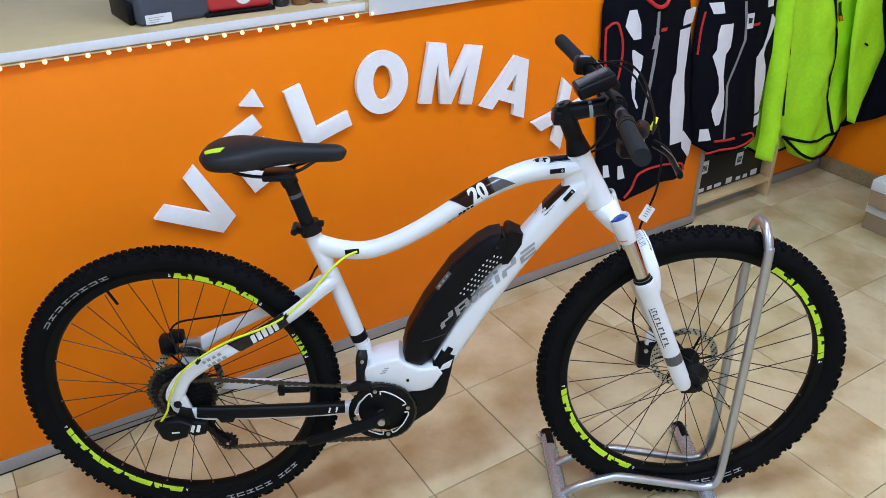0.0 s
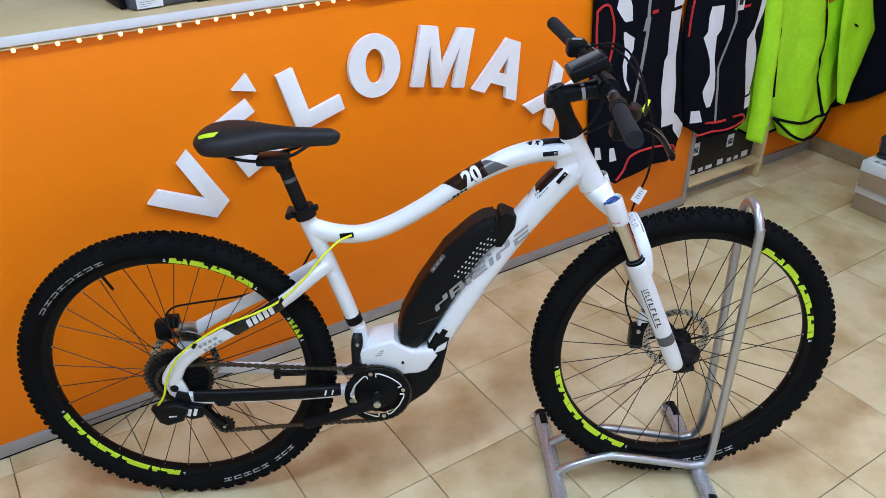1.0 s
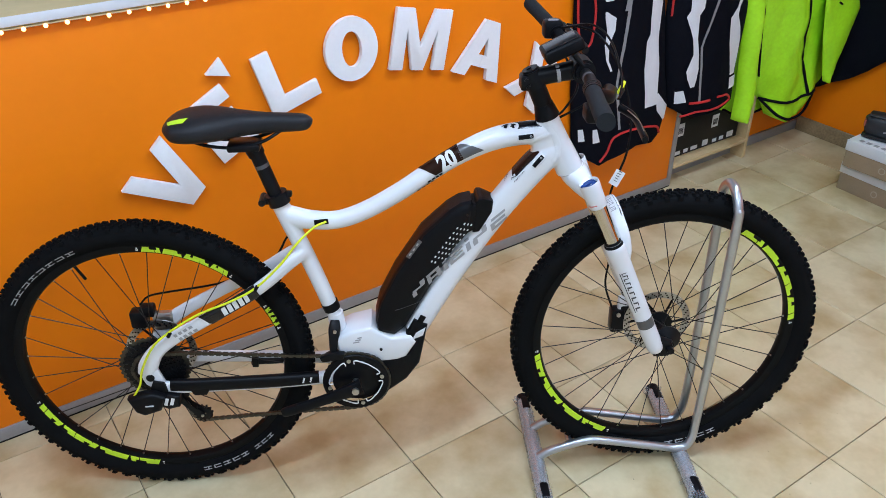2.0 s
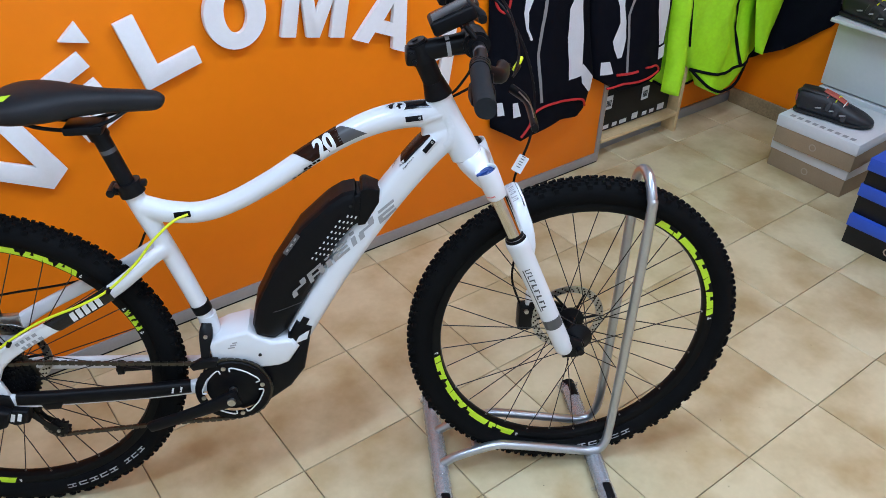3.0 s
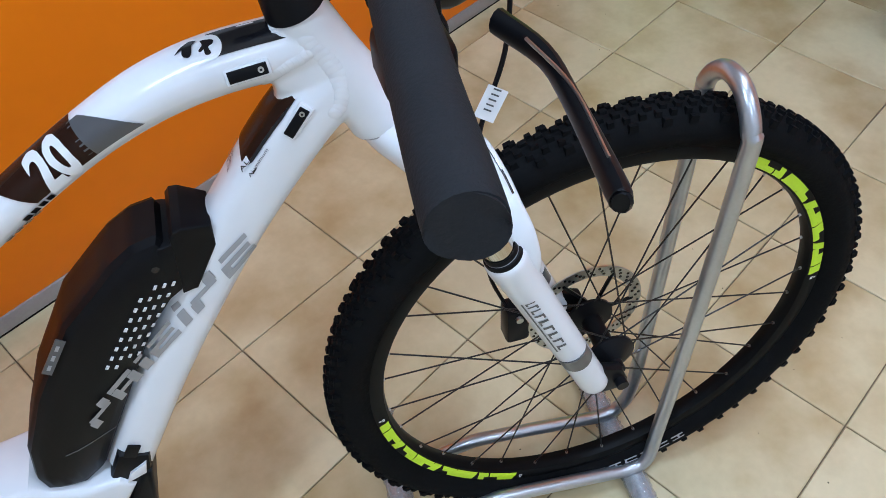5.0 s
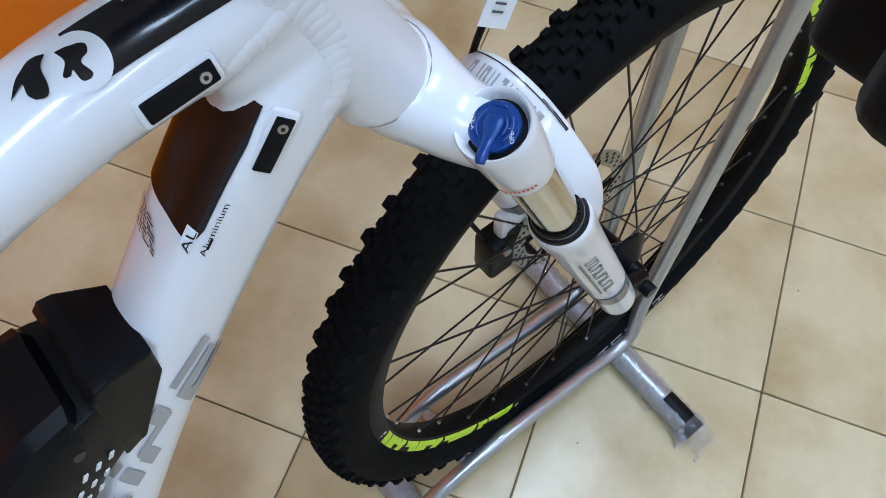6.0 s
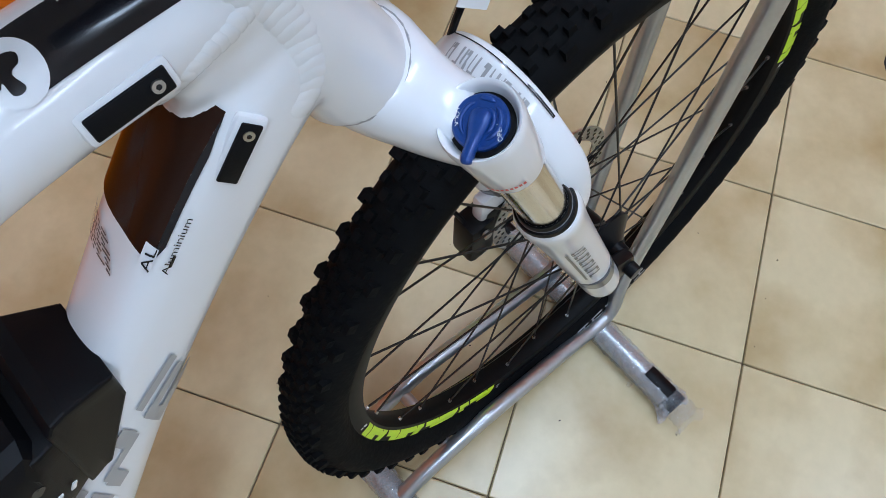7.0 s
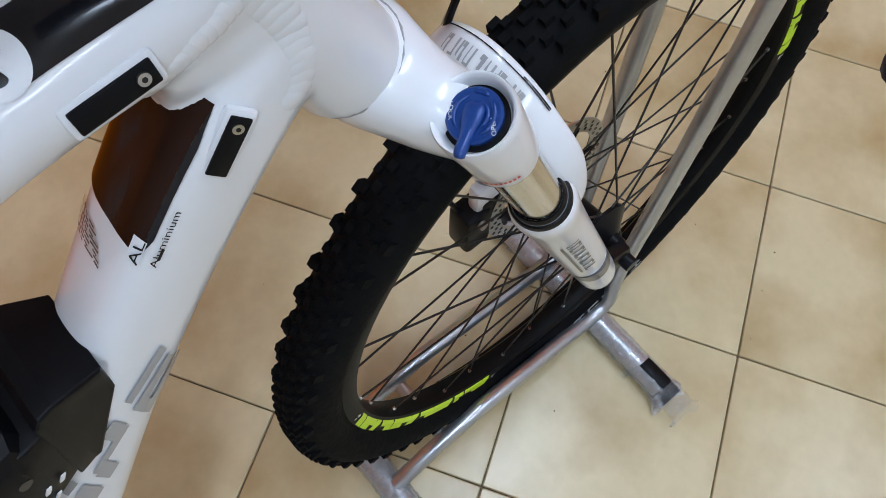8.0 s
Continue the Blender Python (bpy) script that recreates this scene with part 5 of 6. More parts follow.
def chain_run(points):
    out = []
    pts = spline(points, 60)
    acc, last = 0.0, None
    for i in range(1, len(pts)):
        acc += float(np.linalg.norm(pts[i] - pts[i - 1]))
        if acc >= 0.0127 / 2:
            acc = 0.0
            d = pts[i] - pts[i - 1]
            wide = last = not last
            out.append(plate(pts[i], d, (0, -1, 0), 0.0108, 0.0080 if wide else 0.0062, 0.0062 if wide else 0.0036, 0.0, -0.0031 if wide else -0.0018))
    return join(*out)


up_run = [(-0.030, -0.0385, 0.035), (0.000, -0.0385, 0.050), (0.030, -0.0390, 0.044), (0.098, -0.0405, 0.0435), (0.250, -0.046, 0.033), (0.400, -0.050, 0.0235), (0.457, -0.050, 0.0265), (0.510, -0.050, 0.006), (0.534, -0.050, -0.050), (0.510, -0.050, -0.105), (0.457, -0.050, -0.127),
          (0.36, -0.050, -0.130), (0.22, -0.046, -0.138), (0.105, -0.042, -0.147), (0.088, -0.042, -0.148), (0.070, -0.042, -0.130), (0.062, -0.042, -0.100), (0.052, -0.040, -0.080), (0.030, -0.040, -0.048), (0.010, -0.0385, -0.045), (-0.025, -0.0385, -0.040), (-0.046, -0.0385, 0.0), (-0.030, -0.0385, 0.035)]
bp("chain", chain_run(up_run), DARK_STEEL, None, "dark roller chain")["kind"] = "stuff"
der = bp("rear_derailleur", prism([(-0.054, -0.040), (-0.040, -0.078), (-0.022, -0.088), (0.016, -0.076), (0.030, -0.040), (0.006, -0.028), (-0.020, -0.030)], -0.094, -0.066, 0.008, 3), BLACK_SATIN, None, "black rear derailleur")
part("p_knuckle", prism([(0.016, -0.046), (0.034, -0.040), (0.060, -0.046), (0.056, -0.076), (0.030, -0.082), (0.014, -0.072)], -0.082, -0.050, 0.006, 3), BLACK_SATIN, der)
for y in (-0.0515, -0.0345):
    part("cage", prism([(0.043, -0.060), (0.053, -0.064), (0.072, -0.098), (0.094, -0.116), (0.100, -0.126), (0.094, -0.136), (0.084, -0.132), (0.066, -0.108), (0.043, -0.078)], y - 0.001, y + 0.001), BLACK_METAL, der)
for cx, cz in ((0.048, -0.072), (0.094, -0.126)):
    part("jockey_wheel", gear(0.0225, 12, -0.043, 0.0035, 0.005, 0.30), BLACK_METAL, der, "black jockey wheel").matrix_basis = Matrix.Translation((cx, 0, cz))
    part("pulley_bolt", rod((cx, -0.056, cz), (cx, -0.052, cz), 0.0035, 10), STEEL, der)
part("bar_mark", plate((-0.006, -0.0942, -0.058), (1, 0, 0.05), (0, -1, 0), 0.018, 0.0035, 0.0005), LIGHT_DECAL, der, "white printed bars")
for k in range(2):
    part("bar_mark", plate((0.029 + 0.013 * k, -0.0822, -0.058), (0.35, 0, 1), (0, -1, 0), 0.020, 0.0075, 0.0005), LIGHT_DECAL, der, "white printed bars")

# ---- cables ----
bp("gear_cable", wire([(0.420, -0.024, 0.352), (0.392, -0.034, 0.343), (0.354, -0.048, 0.312), (0.318, -0.055, 0.270), (0.262, -0.061, 0.220), (0.206, -0.066, 0.192), (0.125, -0.070, 0.161), (0.051, -0.074, 0.115), (0.017, -0.075, 0.080), (-0.010, -0.076, 0.030), (-0.022, -0.077, -0.010), (-0.045, -0.080, -0.046)], 0.0026, 10), LIME_CABLE, None, "lime gear cable housing")
for c in ((0.262, -0.057, 0.218), (0.064, -0.070, 0.118)):
    bp("cable_clip", rod((c[0] - 0.003, c[1] - 0.004, c[2] - 0.004), (c[0] + 0.003, c[1] - 0.006, c[2] + 0.006), 0.0042, 10), BLACK_SATIN, None, "black cable clip")
bp("brake_hose", wire([(0.352, 0.018, 0.322), (0.325, 0.030, 0.290), (0.285, 0.046, 0.228), (0.189, 0.060, 0.175), (0.132, 0.063, 0.158), (0.036, 0.062, 0.146), (-0.010, 0.060, 0.138), (-0.032, 0.058, 0.118)], 0.0025, 8), BLACK_SATIN, None, "black rear brake hose")
bp("brake_hose", wire([(0.955, 0.185, 0.700), (1.010, 0.125, 0.690), (1.055, 0.085, 0.620), (1.078, 0.062, 0.530), (1.074, 0.050, 0.455), (1.056, 0.044, 0.400), (1.046, 0.052, 0.350), (1.052, 0.074, 0.260), (1.068, 0.084, 0.176), (1.064, 0.080, 0.098), (1.086, 0.068, 0.030)], 0.0026, 8), BLACK_SATIN, None, "black front brake hose")
tag = bp("hose_tag", plate((1.053, 0.036, 0.398), (0.45, 0, 0.9), (-0.3, -1, 0.2), 0.036, 0.021, 0.0006), LIGHT_DECAL, None, "white paper tag on the hose")
for k in range(5):
    part("bar_mark", plate((1.0492 + 0.0026 * k, 0.0348, 0.3925 + 0.0052 * k), (0.9, 0, -0.45), (-0.3, -1, 0.2), 0.008, 0.0016, 0.0003), DARK_GREY_DECAL, tag)
bp("cable", wire([(0.985, -0.150, 0.640), (1.010, -0.090, 0.640), (1.000, -0.030, 0.610), (0.960, 0.010, 0.575), (0.915, 0.026, 0.545), (0.880, 0.026, 0.530)], 0.0025, 8), BLACK_SATIN, None, "black cable")
bp("cable", wire([(0.940, 0.190, 0.690), (0.990, 0.110, 0.715), (1.012, 0.030, 0.700), (1.014, -0.060, 0.655), (0.990, -0.140, 0.640)], 0.0023, 8), BLACK_SATIN, None, "black cable")
bp("cable", wire([(0.925, 0.180, 0.680), (0.945, 0.120, 0.640), (0.958, 0.060, 0.605), (0.930, 0.034, 0.565), (0.895, 0.027, 0.535)], 0.0025, 8), BLACK_SATIN, None, "black cable")
bp("cable_boot", rod((1.000, -0.100, 0.636), (1.016, -0.074, 0.648), 0.0050, 10, 0.0035), LIME_CABLE, None, "lime cable boot")


# ---- levers, pods, display ----
def lever(s):
    b = bar_at(0.185 * s)
    base = b + Vector((0.030, 0.022 * -s, -0.022))
    lv = bp("brake_lever", join(rod(bar_at(0.193 * s), bar_at(0.178 * s), 0.0170, 20),
            sweep([(*(b + Vector((0.006, 0.010 * s, -0.006))), 0.012, 0.012), (*(b + Vector((0.030, -0.006 * s, -0.018))), 0.013, 0.013), (*(b + Vector((0.046, -0.045 * s, -0.022))), 0.012, 0.011), (*(b + Vector((0.048, -0.072 * s, -0.022))), 0.008, 0.008)], 14, 4, 2.6, lateral=(0, 0, 1))),
            BLACK_METAL, None, "black hydraulic brake lever")
    tip = bar_at(0.340 * s) + Vector((0.074, 0, -0.044))
    p0 = b + Vector((0.046, 0.026 * s, -0.028))
    mid = p0.lerp(tip, 0.5) + Vector((0.010, 0, -0.003))
    part("blade", sweep([(*p0, 0.006, 0.008), (*(p0.lerp(mid, 0.5) + Vector((0.006, 0, 0))), 0.005, 0.0075), (*mid, 0.0045, 0.007), (*tip, 0.0055, 0.0075), (*(tip + Vector((-0.002, 0.008 * s, 0))), 0.004, 0.005)], 12, 4, lateral=(1, 0, 0)), BLACK_METAL, lv, "black lever blade")
    part("blade_edge", wire([p0.lerp(mid, 0.4) + Vector((0.0, -0.001, 0.0072)), mid + Vector((0, -0.001, 0.0072)), mid.lerp(tip, 0.8) + Vector((0, -0.001, 0.0072))], 0.0010, 6), STEEL, lv, "thin bright line along the blade")
    return lv


lever(-1)
lever(1)
bp("shifter", join(rbox(0.904, -0.246, 0.627, 0.942, -0.205, 0.658, bevel=0.008, seg=3), rbox(0.926, -0.215, 0.617, 0.946, -0.185, 0.652, bevel=0.005, seg=3), rod(bar_at(-0.206), bar_at(-0.196), 0.0168, 18), rbox(0.925, -0.206, 0.640, 0.945, -0.190, 0.668, bevel=0.004)), BLACK_SATIN, None, "black gear shifter")
q = bar_at(0.20)
pod = bp("control_pod", join(rbox(q.x - 0.026, q.y - 0.022, q.z - 0.016, q.x + 0.016, q.y + 0.016, q.z + 0.022, bevel=0.007)), BLACK_SATIN, None, "black control pod")
part("button", rbox(q.x - 0.016, q.y - 0.012, q.z + 0.021, q.x + 0.006, q.y - 0.004, q.z + 0.0245, bevel=0.001), GREY_DECAL, pod, "grey button")
part("button", rbox(q.x - 0.012, q.y + 0.000, q.z + 0.021, q.x + 0.004, q.y + 0.007, q.z + 0.0240, bevel=0.001), DARK_GREY_DECAL, pod)
dm = Matrix.Translation((0.906, -0.004, 0.700)) @ pose(0, 0, 0, 0, -24, 0)
disp = bp("display", moved(rbox(-0.040, -0.034, -0.013, 0.040, 0.034, 0.013, bevel=0.006, seg=3), dm), BLACK_SATIN, None, "black handlebar display")
part("screen", moved(rbox(-0.033, -0.028, 0.0128, 0.033, 0.028, 0.0142, bevel=0.0006), dm), BLACK_GLOSS, disp, "glossy dark screen")
for s in (-1, 1):
    part("bracket", join(rod((0.948, 0.038 * s, 0.657), (0.948, 0.028 * s, 0.656), 0.0185, 18), sweep([(0.944, 0.034 * s, 0.670, 0.006, 0.005), (0.925, 0.030 * s, 0.692, 0.006, 0.005)], 8, 1)), BLACK_SATIN, disp)
part("stem_band", rod((0.897, 0, 0.6472), (0.904, 0, 0.6484), 0.0192, 20), GREY_DECAL, bike, "grey band", HUB)
part("stem_cap", join(rod((0.8475, 0, 0.652), (0.8445, 0, 0.6590), 0.0165, 22), rod((0.8430, 0, 0.6590), (0.8420, 0, 0.6612), 0.0055, 12)), BLACK_METAL, bike, "black top cap", HUB)
for z in (0.0, 0.014):
    part("stem_bolt", rod((0.836 + z * 0.3, -0.019, 0.640 - z), (0.836 + z * 0.3, -0.023, 0.640 - z), 0.0042, 10), BLACK_METAL, bike, "", HUB)
part("steerer_clamp", rbox(0.826, -0.019, 0.618, 0.846, 0.019, 0.648, bevel=0.005), BLACK_METAL, bike, "", HUB)

for ya, yb in ((0.078, 0.104), (-0.080, -0.100), (0.112, 0.118)):
    bp("bar_print", rod(bar_at(ya), bar_at(yb), 0.0119, 18), GREY_BAND, None, "grey printed band")
bp("hose_joint", rod(bar_at(-0.150) + Vector((0.030, 0.0, -0.012)), bar_at(-0.120) + Vector((0.048, 0.0, -0.016)), 0.0048, 12, 0.0036), BLACK_SATIN, None, "black hose joint")

# ---- saddle details ----
SAD = [(x, 0, z, w, h) for x, w, z, h in rows]
saddle = bpy.data.objects["saddle"]
part("lime_tab", skin(SAD, 1.35, 2.75, 112, 130, res=4, p=2.6, off=0.0012, f0b=1.55, f1b=2.55), LIME, saddle, "lime tab")
for s in (-1, 1):
    part("rail", wire([(0.150, 0.018 * s, 0.548), (0.200, 0.022 * s, 0.530), (0.260, 0.022 * s, 0.524), (0.310, 0.020 * s, 0.535), (0.345, 0.010 * s, 0.552)], 0.0036, 8), BLACK_METAL, saddle, "black saddle rail")
bp("seat_head", join(rbox(0.236, -0.028, 0.514, 0.302, 0.028, 0.530, bevel=0.005), rod((0.290, 0, 0.500), (0.280, 0, 0.524), 0.018, 16)), BLACK_METAL, None, "black seatpost head")
part("band", rod((0.2985, 0, 0.4715), (0.2962, 0, 0.4795), 0.0152, 20), DARK_GREY_DECAL, bike, "grey printed band", HUB)
part("clamp_bolt", join(rod((0.290, -0.020, 0.398), (0.290, 0.020, 0.398), 0.0075, 12), rbox(0.292, -0.012, 0.390, 0.312, 0.012, 0.406, bevel=0.003), rbox(0.330, -0.006, 0.402, 0.352, 0.010, 0.414, bevel=0.004)), BLACK_METAL, bike, "black clamp bolt", HUB)
va = radians(116.6)
part("valve", rod((0.287 * math.cos(va), 0, 0.287 * math.sin(va)), (0.250 * math.cos(va), 0, 0.250 * math.sin(va)), 0.0032, 8), BLACK_SATIN, rear_wheel, "black valve")

# ---- hanging garments ----
def lerp_list(table, z):
    """u at the height z, from rows (z, u) that go downwards."""
    if z >= table[0][0]:
        return table[0][1]
    for (za, ua), (zb, ub) in zip(table, table[1:]):
        if zb <= z <= za:
            return ua + (ub - ua) * (za - z) / (za - zb)
    return table[-1][1]


class Cloth:
    def __init__(self, left, right, hem, back, thick, seed, amp):
        self.left, self.right, self.hem, self.back, self.thick, self.seed, self.amp = left, right, hem, back, thick, seed, amp

    def depth(self, u, z):
        """How far the front stands out from the wall."""
        a, b = lerp_list(self.left, z), lerp_list(self.right, z)
        s = min(max((u - a) / (b - a), 0.0), 1.0)
        bulge = max(0.0, math.sin(math.pi * s)) ** 0.6
        fold = math.sin(u * 34 + z * 3 + self.seed) * 0.5 + noise.noise(Vector((u * 9, z * 4, self.seed))) + 0.5 * noise.noise(Vector((u * 22, z * 11, self.seed))) + 0.45 * abs(noise.noise(Vector((u * 30 + z * 12, z * 20, self.seed + 5))))
        return self.back - self.thick * (0.25 + 0.75 * bulge) - self.amp * fold * (0.3 + 0.7 * bulge)

    def shell(self, nu=40, nz=44):
        verts, faces = [], []
        ztop = self.left[0][0]
        for side in (0, 1):
            for j in range(nz + 1):
                for i in range(nu + 1):
                    s = i / nu
                    zb = lerp_list([(1 - q, z) for q, z in self.hem], 1 - s)
                    z = ztop + (zb - ztop) * j / nz
                    u = lerp_list(self.left, z) * (1 - s) + lerp_list(self.right, z) * s
                    v = self.depth(u, z) if side == 0 else self.back
                    verts.append((u, v, z))
        w, h = nu + 1, nz + 1
        for j in range(nz):
            for i in range(nu):
                a = j * w + i
                faces.append((a, a + w, a + w + 1, a + 1))
                b = a + w * h
                faces.append((b, b + 1, b + w + 1, b + w))
        rim = [i for i in range(w)] + [j * w + nu for j in range(1, h)] + [nz * w + i for i in range(nu - 1, -1, -1)] + [j * w for j in range(nz - 1, 0, -1)]
        for a, b in zip(rim, rim[1:] + rim[:1]):
            faces.append((a, b, b + w * h, a + w * h))
        return verts, faces

    def panel(self, strip, n=5, m=4, lift=0.003):
        """A coloured panel over the cloth, from rows (z, u left, u right) going downwards."""
        verts, faces = [], []
        rows_ = [strip[0]]
        for lo, hi in zip(strip, strip[1:]):
            rows_ += [tuple(a + (b - a) * (k + 1) / m for a, b in zip(lo, hi)) for k in range(m)]
        for z, a, b in rows_:
            for i in range(n + 1):
                u = a + (b - a) * i / n
                verts.append((u, self.depth(u, z) - lift, z))
        for j in range(len(rows_) - 1):
            for i in range(n):
                c = j * (n + 1) + i
                faces.append((c, c + n + 1, c + n + 2, c + 1))
        return verts, faces

    def cord(self, line, r=0.004, lift=0.003):
        pts = spline(line, 6)
        return wire([(u, self.depth(u, z) - lift, z) for u, z in pts], r, 7, 1)


vest = Cloth([(1.12, 1.60), (0.97, 1.545), (0.744, 1.56), (0.56, 1.57), (0.30, 1.60)], [(1.12, 1.88), (0.92, 1.945), (0.75, 1.985), (0.57, 2.02), (0.40, 2.070), (0.30, 2.045), (0.26, 2.02)],
             [(0, 0.315), (0.25, 0.250), (0.36, 0.260), (0.65, 0.285), (0.92, 0.265), (1, 0.290)], 0.421, 0.050, 1.3, 0.006)
g = solid("cycling_vest", vest.shell(), CLOTH_BLACK, ROOM, "black and white cycling vest with red piping hanging on the counter", "vest", "hanging garments", angle=80)
for strip in ([(0.954, 1.622, 1.653), (0.904, 1.613, 1.679), (0.880, 1.632, 1.683), (0.855, 1.655, 1.686)],
              [(0.821, 1.656, 1.664), (0.795, 1.660, 1.706), (0.755, 1.673, 1.708), (0.705, 1.668, 1.688), (0.652, 1.682, 1.692), (0.611, 1.704, 1.714)],
              [(0.856, 1.877, 1.945), (0.765, 1.878, 1.940), (0.705, 1.886, 1.938), (0.682, 1.872, 1.941), (0.583, 1.877, 1.960), (0.500, 1.893, 1.966), (0.430, 1.903, 1.972)],
              [(0.470, 1.968, 1.975), (0.430, 1.968, 2.020), (0.402, 1.975, 2.052), (0.348, 2.035, 2.050)],
              [(0.918, 1.900, 1.970), (0.892, 1.890, 1.966), (0.868, 1.890, 1.961)], [(0.412, 1.600, 1.618), (0.364, 1.606, 1.630)], [(0.402, 1.657, 1.676), (0.348, 1.664, 1.695)]):
    part("white_panel", vest.panel(strip), CLOTH_WHITE, g, "white reflective panel", angle=80)
part("zip", vest.panel([(0.937, 1.741, 1.753), (0.799, 1.750, 1.763), (0.710, 1.748, 1.761), (0.555, 1.735, 1.747), (0.378, 1.774, 1.786)], 2, 5), CLOTH_GREY, g, "grey zip")
part("zip_garage", vest.panel([(0.860, 1.738, 1.760), (0.815, 1.734, 1.758)], 2, 2, 0.006), CLOTH_GREY, g)
part("arm_piping", vest.cord([(1.552, 0.90), (1.572, 0.918), (1.592, 0.905), (1.614, 0.822), (1.606, 0.722), (1.574, 0.735), (1.560, 0.80), (1.552, 0.90)], 0.0042), CLOTH_RED, g, "red armhole piping")
part("hem_piping", vest.cord([(1.703, 0.266), (1.735, 0.302), (1.752, 0.345), (1.790, 0.360), (1.850, 0.362), (1.930, 0.350), (1.999, 0.330), (2.025, 0.298)], 0.0045), CLOTH_RED, g, "red hem piping")
part("collar_piping", vest.cord([(1.690, 0.985), (1.735, 0.955), (1.775, 0.955), (1.800, 0.985)], 0.007), CLOTH_RED, g, "red collar piping")
part("chest_mark", vest.panel([(0.880, 1.768, 1.798), (0.868, 1.766, 1.796)], 2, 1), CLOTH_RED, g, "small red bar")

jersey = Cloth([(1.12, 2.02), (0.92, 1.985), (0.75, 1.988), (0.57, 2.018), (0.40, 2.062), (0.30, 2.12)], [(1.12, 2.36), (0.87, 2.40), (0.70, 2.43), (0.49, 2.425), (0.33, 2.44)],
               [(0, 0.385), (0.2, 0.325), (0.5, 0.330), (0.8, 0.332), (1, 0.345)], 0.410, 0.052, 4.1, 0.006)
g = solid("cycling_jersey", jersey.shell(), CLOTH_BLACK, ROOM, "black and white cycling jersey with red hem hanging beside the vest", "jersey", "hanging garments", angle=80)
for strip in ([(0.930, 2.005, 2.060), (0.890, 2.030, 2.075)],
              [(0.850, 2.066, 2.122), (0.815, 2.060, 2.128), (0.762, 2.066, 2.134), (0.740, 2.053, 2.112), (0.690, 2.081, 2.118), (0.655, 2.098, 2.122), (0.595, 2.112, 2.144), (0.530, 2.094, 2.157), (0.500, 2.106, 2.156), (0.462, 2.130, 2.152)],
              [(0.849, 2.350, 2.360), (0.818, 2.352, 2.402), (0.772, 2.345, 2.377), (0.731, 2.330, 2.347), (0.700, 2.290, 2.346), (0.650, 2.300, 2.376), (0.600, 2.312, 2.394), (0.510, 2.345, 2.402), (0.460, 2.366, 2.400)],
              [(0.450, 2.368, 2.420), (0.400, 2.380, 2.428)], [(0.920, 2.300, 2.345), (0.880, 2.310, 2.350)], [(0.455, 2.066, 2.100), (0.404, 2.074, 2.125)]):
    part("white_panel", jersey.panel(strip), CLOTH_WHITE, g, "white reflective panel", angle=80)
part("zip", jersey.panel([(0.921, 2.162, 2.174), (0.779, 2.197, 2.209), (0.612, 2.152, 2.164), (0.382, 2.192, 2.204)], 2, 6), CLOTH_GREY, g, "grey zip")
part("hem_piping", jersey.cord([(2.115, 0.345), (2.180, 0.350), (2.240, 0.346), (2.330, 0.346), (2.395, 0.352), (2.370, 0.380), (2.295, 0.392)], 0.0042), CLOTH_RED, g, "red hem piping")
part("hem_piping", jersey.cord([(2.143, 0.396), (2.200, 0.388), (2.250, 0.388)], 0.005), CLOTH_RED, g, "red hem piping")
part("arm_piping", jersey.cord([(1.998, 0.90), (1.994, 0.83), (1.996, 0.75)], 0.0042), CLOTH_RED, g, "red piping")
part("chest_mark", jersey.panel([(0.835, 2.225, 2.270), (0.825, 2.224, 2.269)], 2, 1), CLOTH_RED, g, "small red bar")
pt = part("price_tag", jersey.panel([(0.878, 2.178, 2.212), (0.822, 2.186, 2.220)], 2, 2, 0.010), CARD_WHITE, g, "white price tag")
part("tag_code", jersey.panel([(0.862, 2.186, 2.204), (0.842, 2.189, 2.207)], 2, 2, 0.0115), CARD_BLACK, pt)

shell = Cloth([(1.12, 2.40), (0.857, 2.465), (0.700, 2.522), (0.538, 2.556), (0.400, 2.586), (0.300, 2.642)], [(1.12, 2.93), (0.80, 2.985), (0.622, 3.010), (0.50, 3.030), (0.290, 3.085), (0.16, 2.98)],
              [(0, 0.300), (0.08, 0.272), (0.26, 0.192), (0.47, 0.158), (0.68, 0.182), (0.78, 0.248), (1.0, 0.285)], 0.430, 0.075, 7.7, 0.013)
g = solid("rain_jacket", shell.shell(), CLOTH_LIME, ROOM, "lime yellow rain jacket with black edging hanging in the niche", "jacket", "hanging garments", angle=80)
part("zip", shell.panel([(0.90, 2.655, 2.671), (0.830, 2.694, 2.710), (0.722, 2.758, 2.774), (0.623, 2.780, 2.796), (0.542, 2.774, 2.790), (0.433, 2.818, 2.834), (0.265, 2.900, 2.916)], 2, 6), CLOTH_BLACK, g, "black zip")
part("hem_edging", shell.cord([(2.643, 0.291), (2.730, 0.266), (2.817, 0.253), (2.906, 0.268), (3.000, 0.266), (3.050, 0.272), (3.079, 0.288)], 0.006), CLOTH_BLACK, g, "black hem edging")
part("hem_edging", shell.cord([(2.650, 0.285), (2.705, 0.232), (2.760, 0.192), (2.854, 0.164), (2.957, 0.186), (2.988, 0.245)], 0.006), CLOTH_BLACK, g, "black hem edging")
part("seam", shell.cord([(2.532, 0.70), (2.552, 0.60), (2.572, 0.50), (2.596, 0.40)], 0.0045), CLOTH_BLACK, g, "black seam")
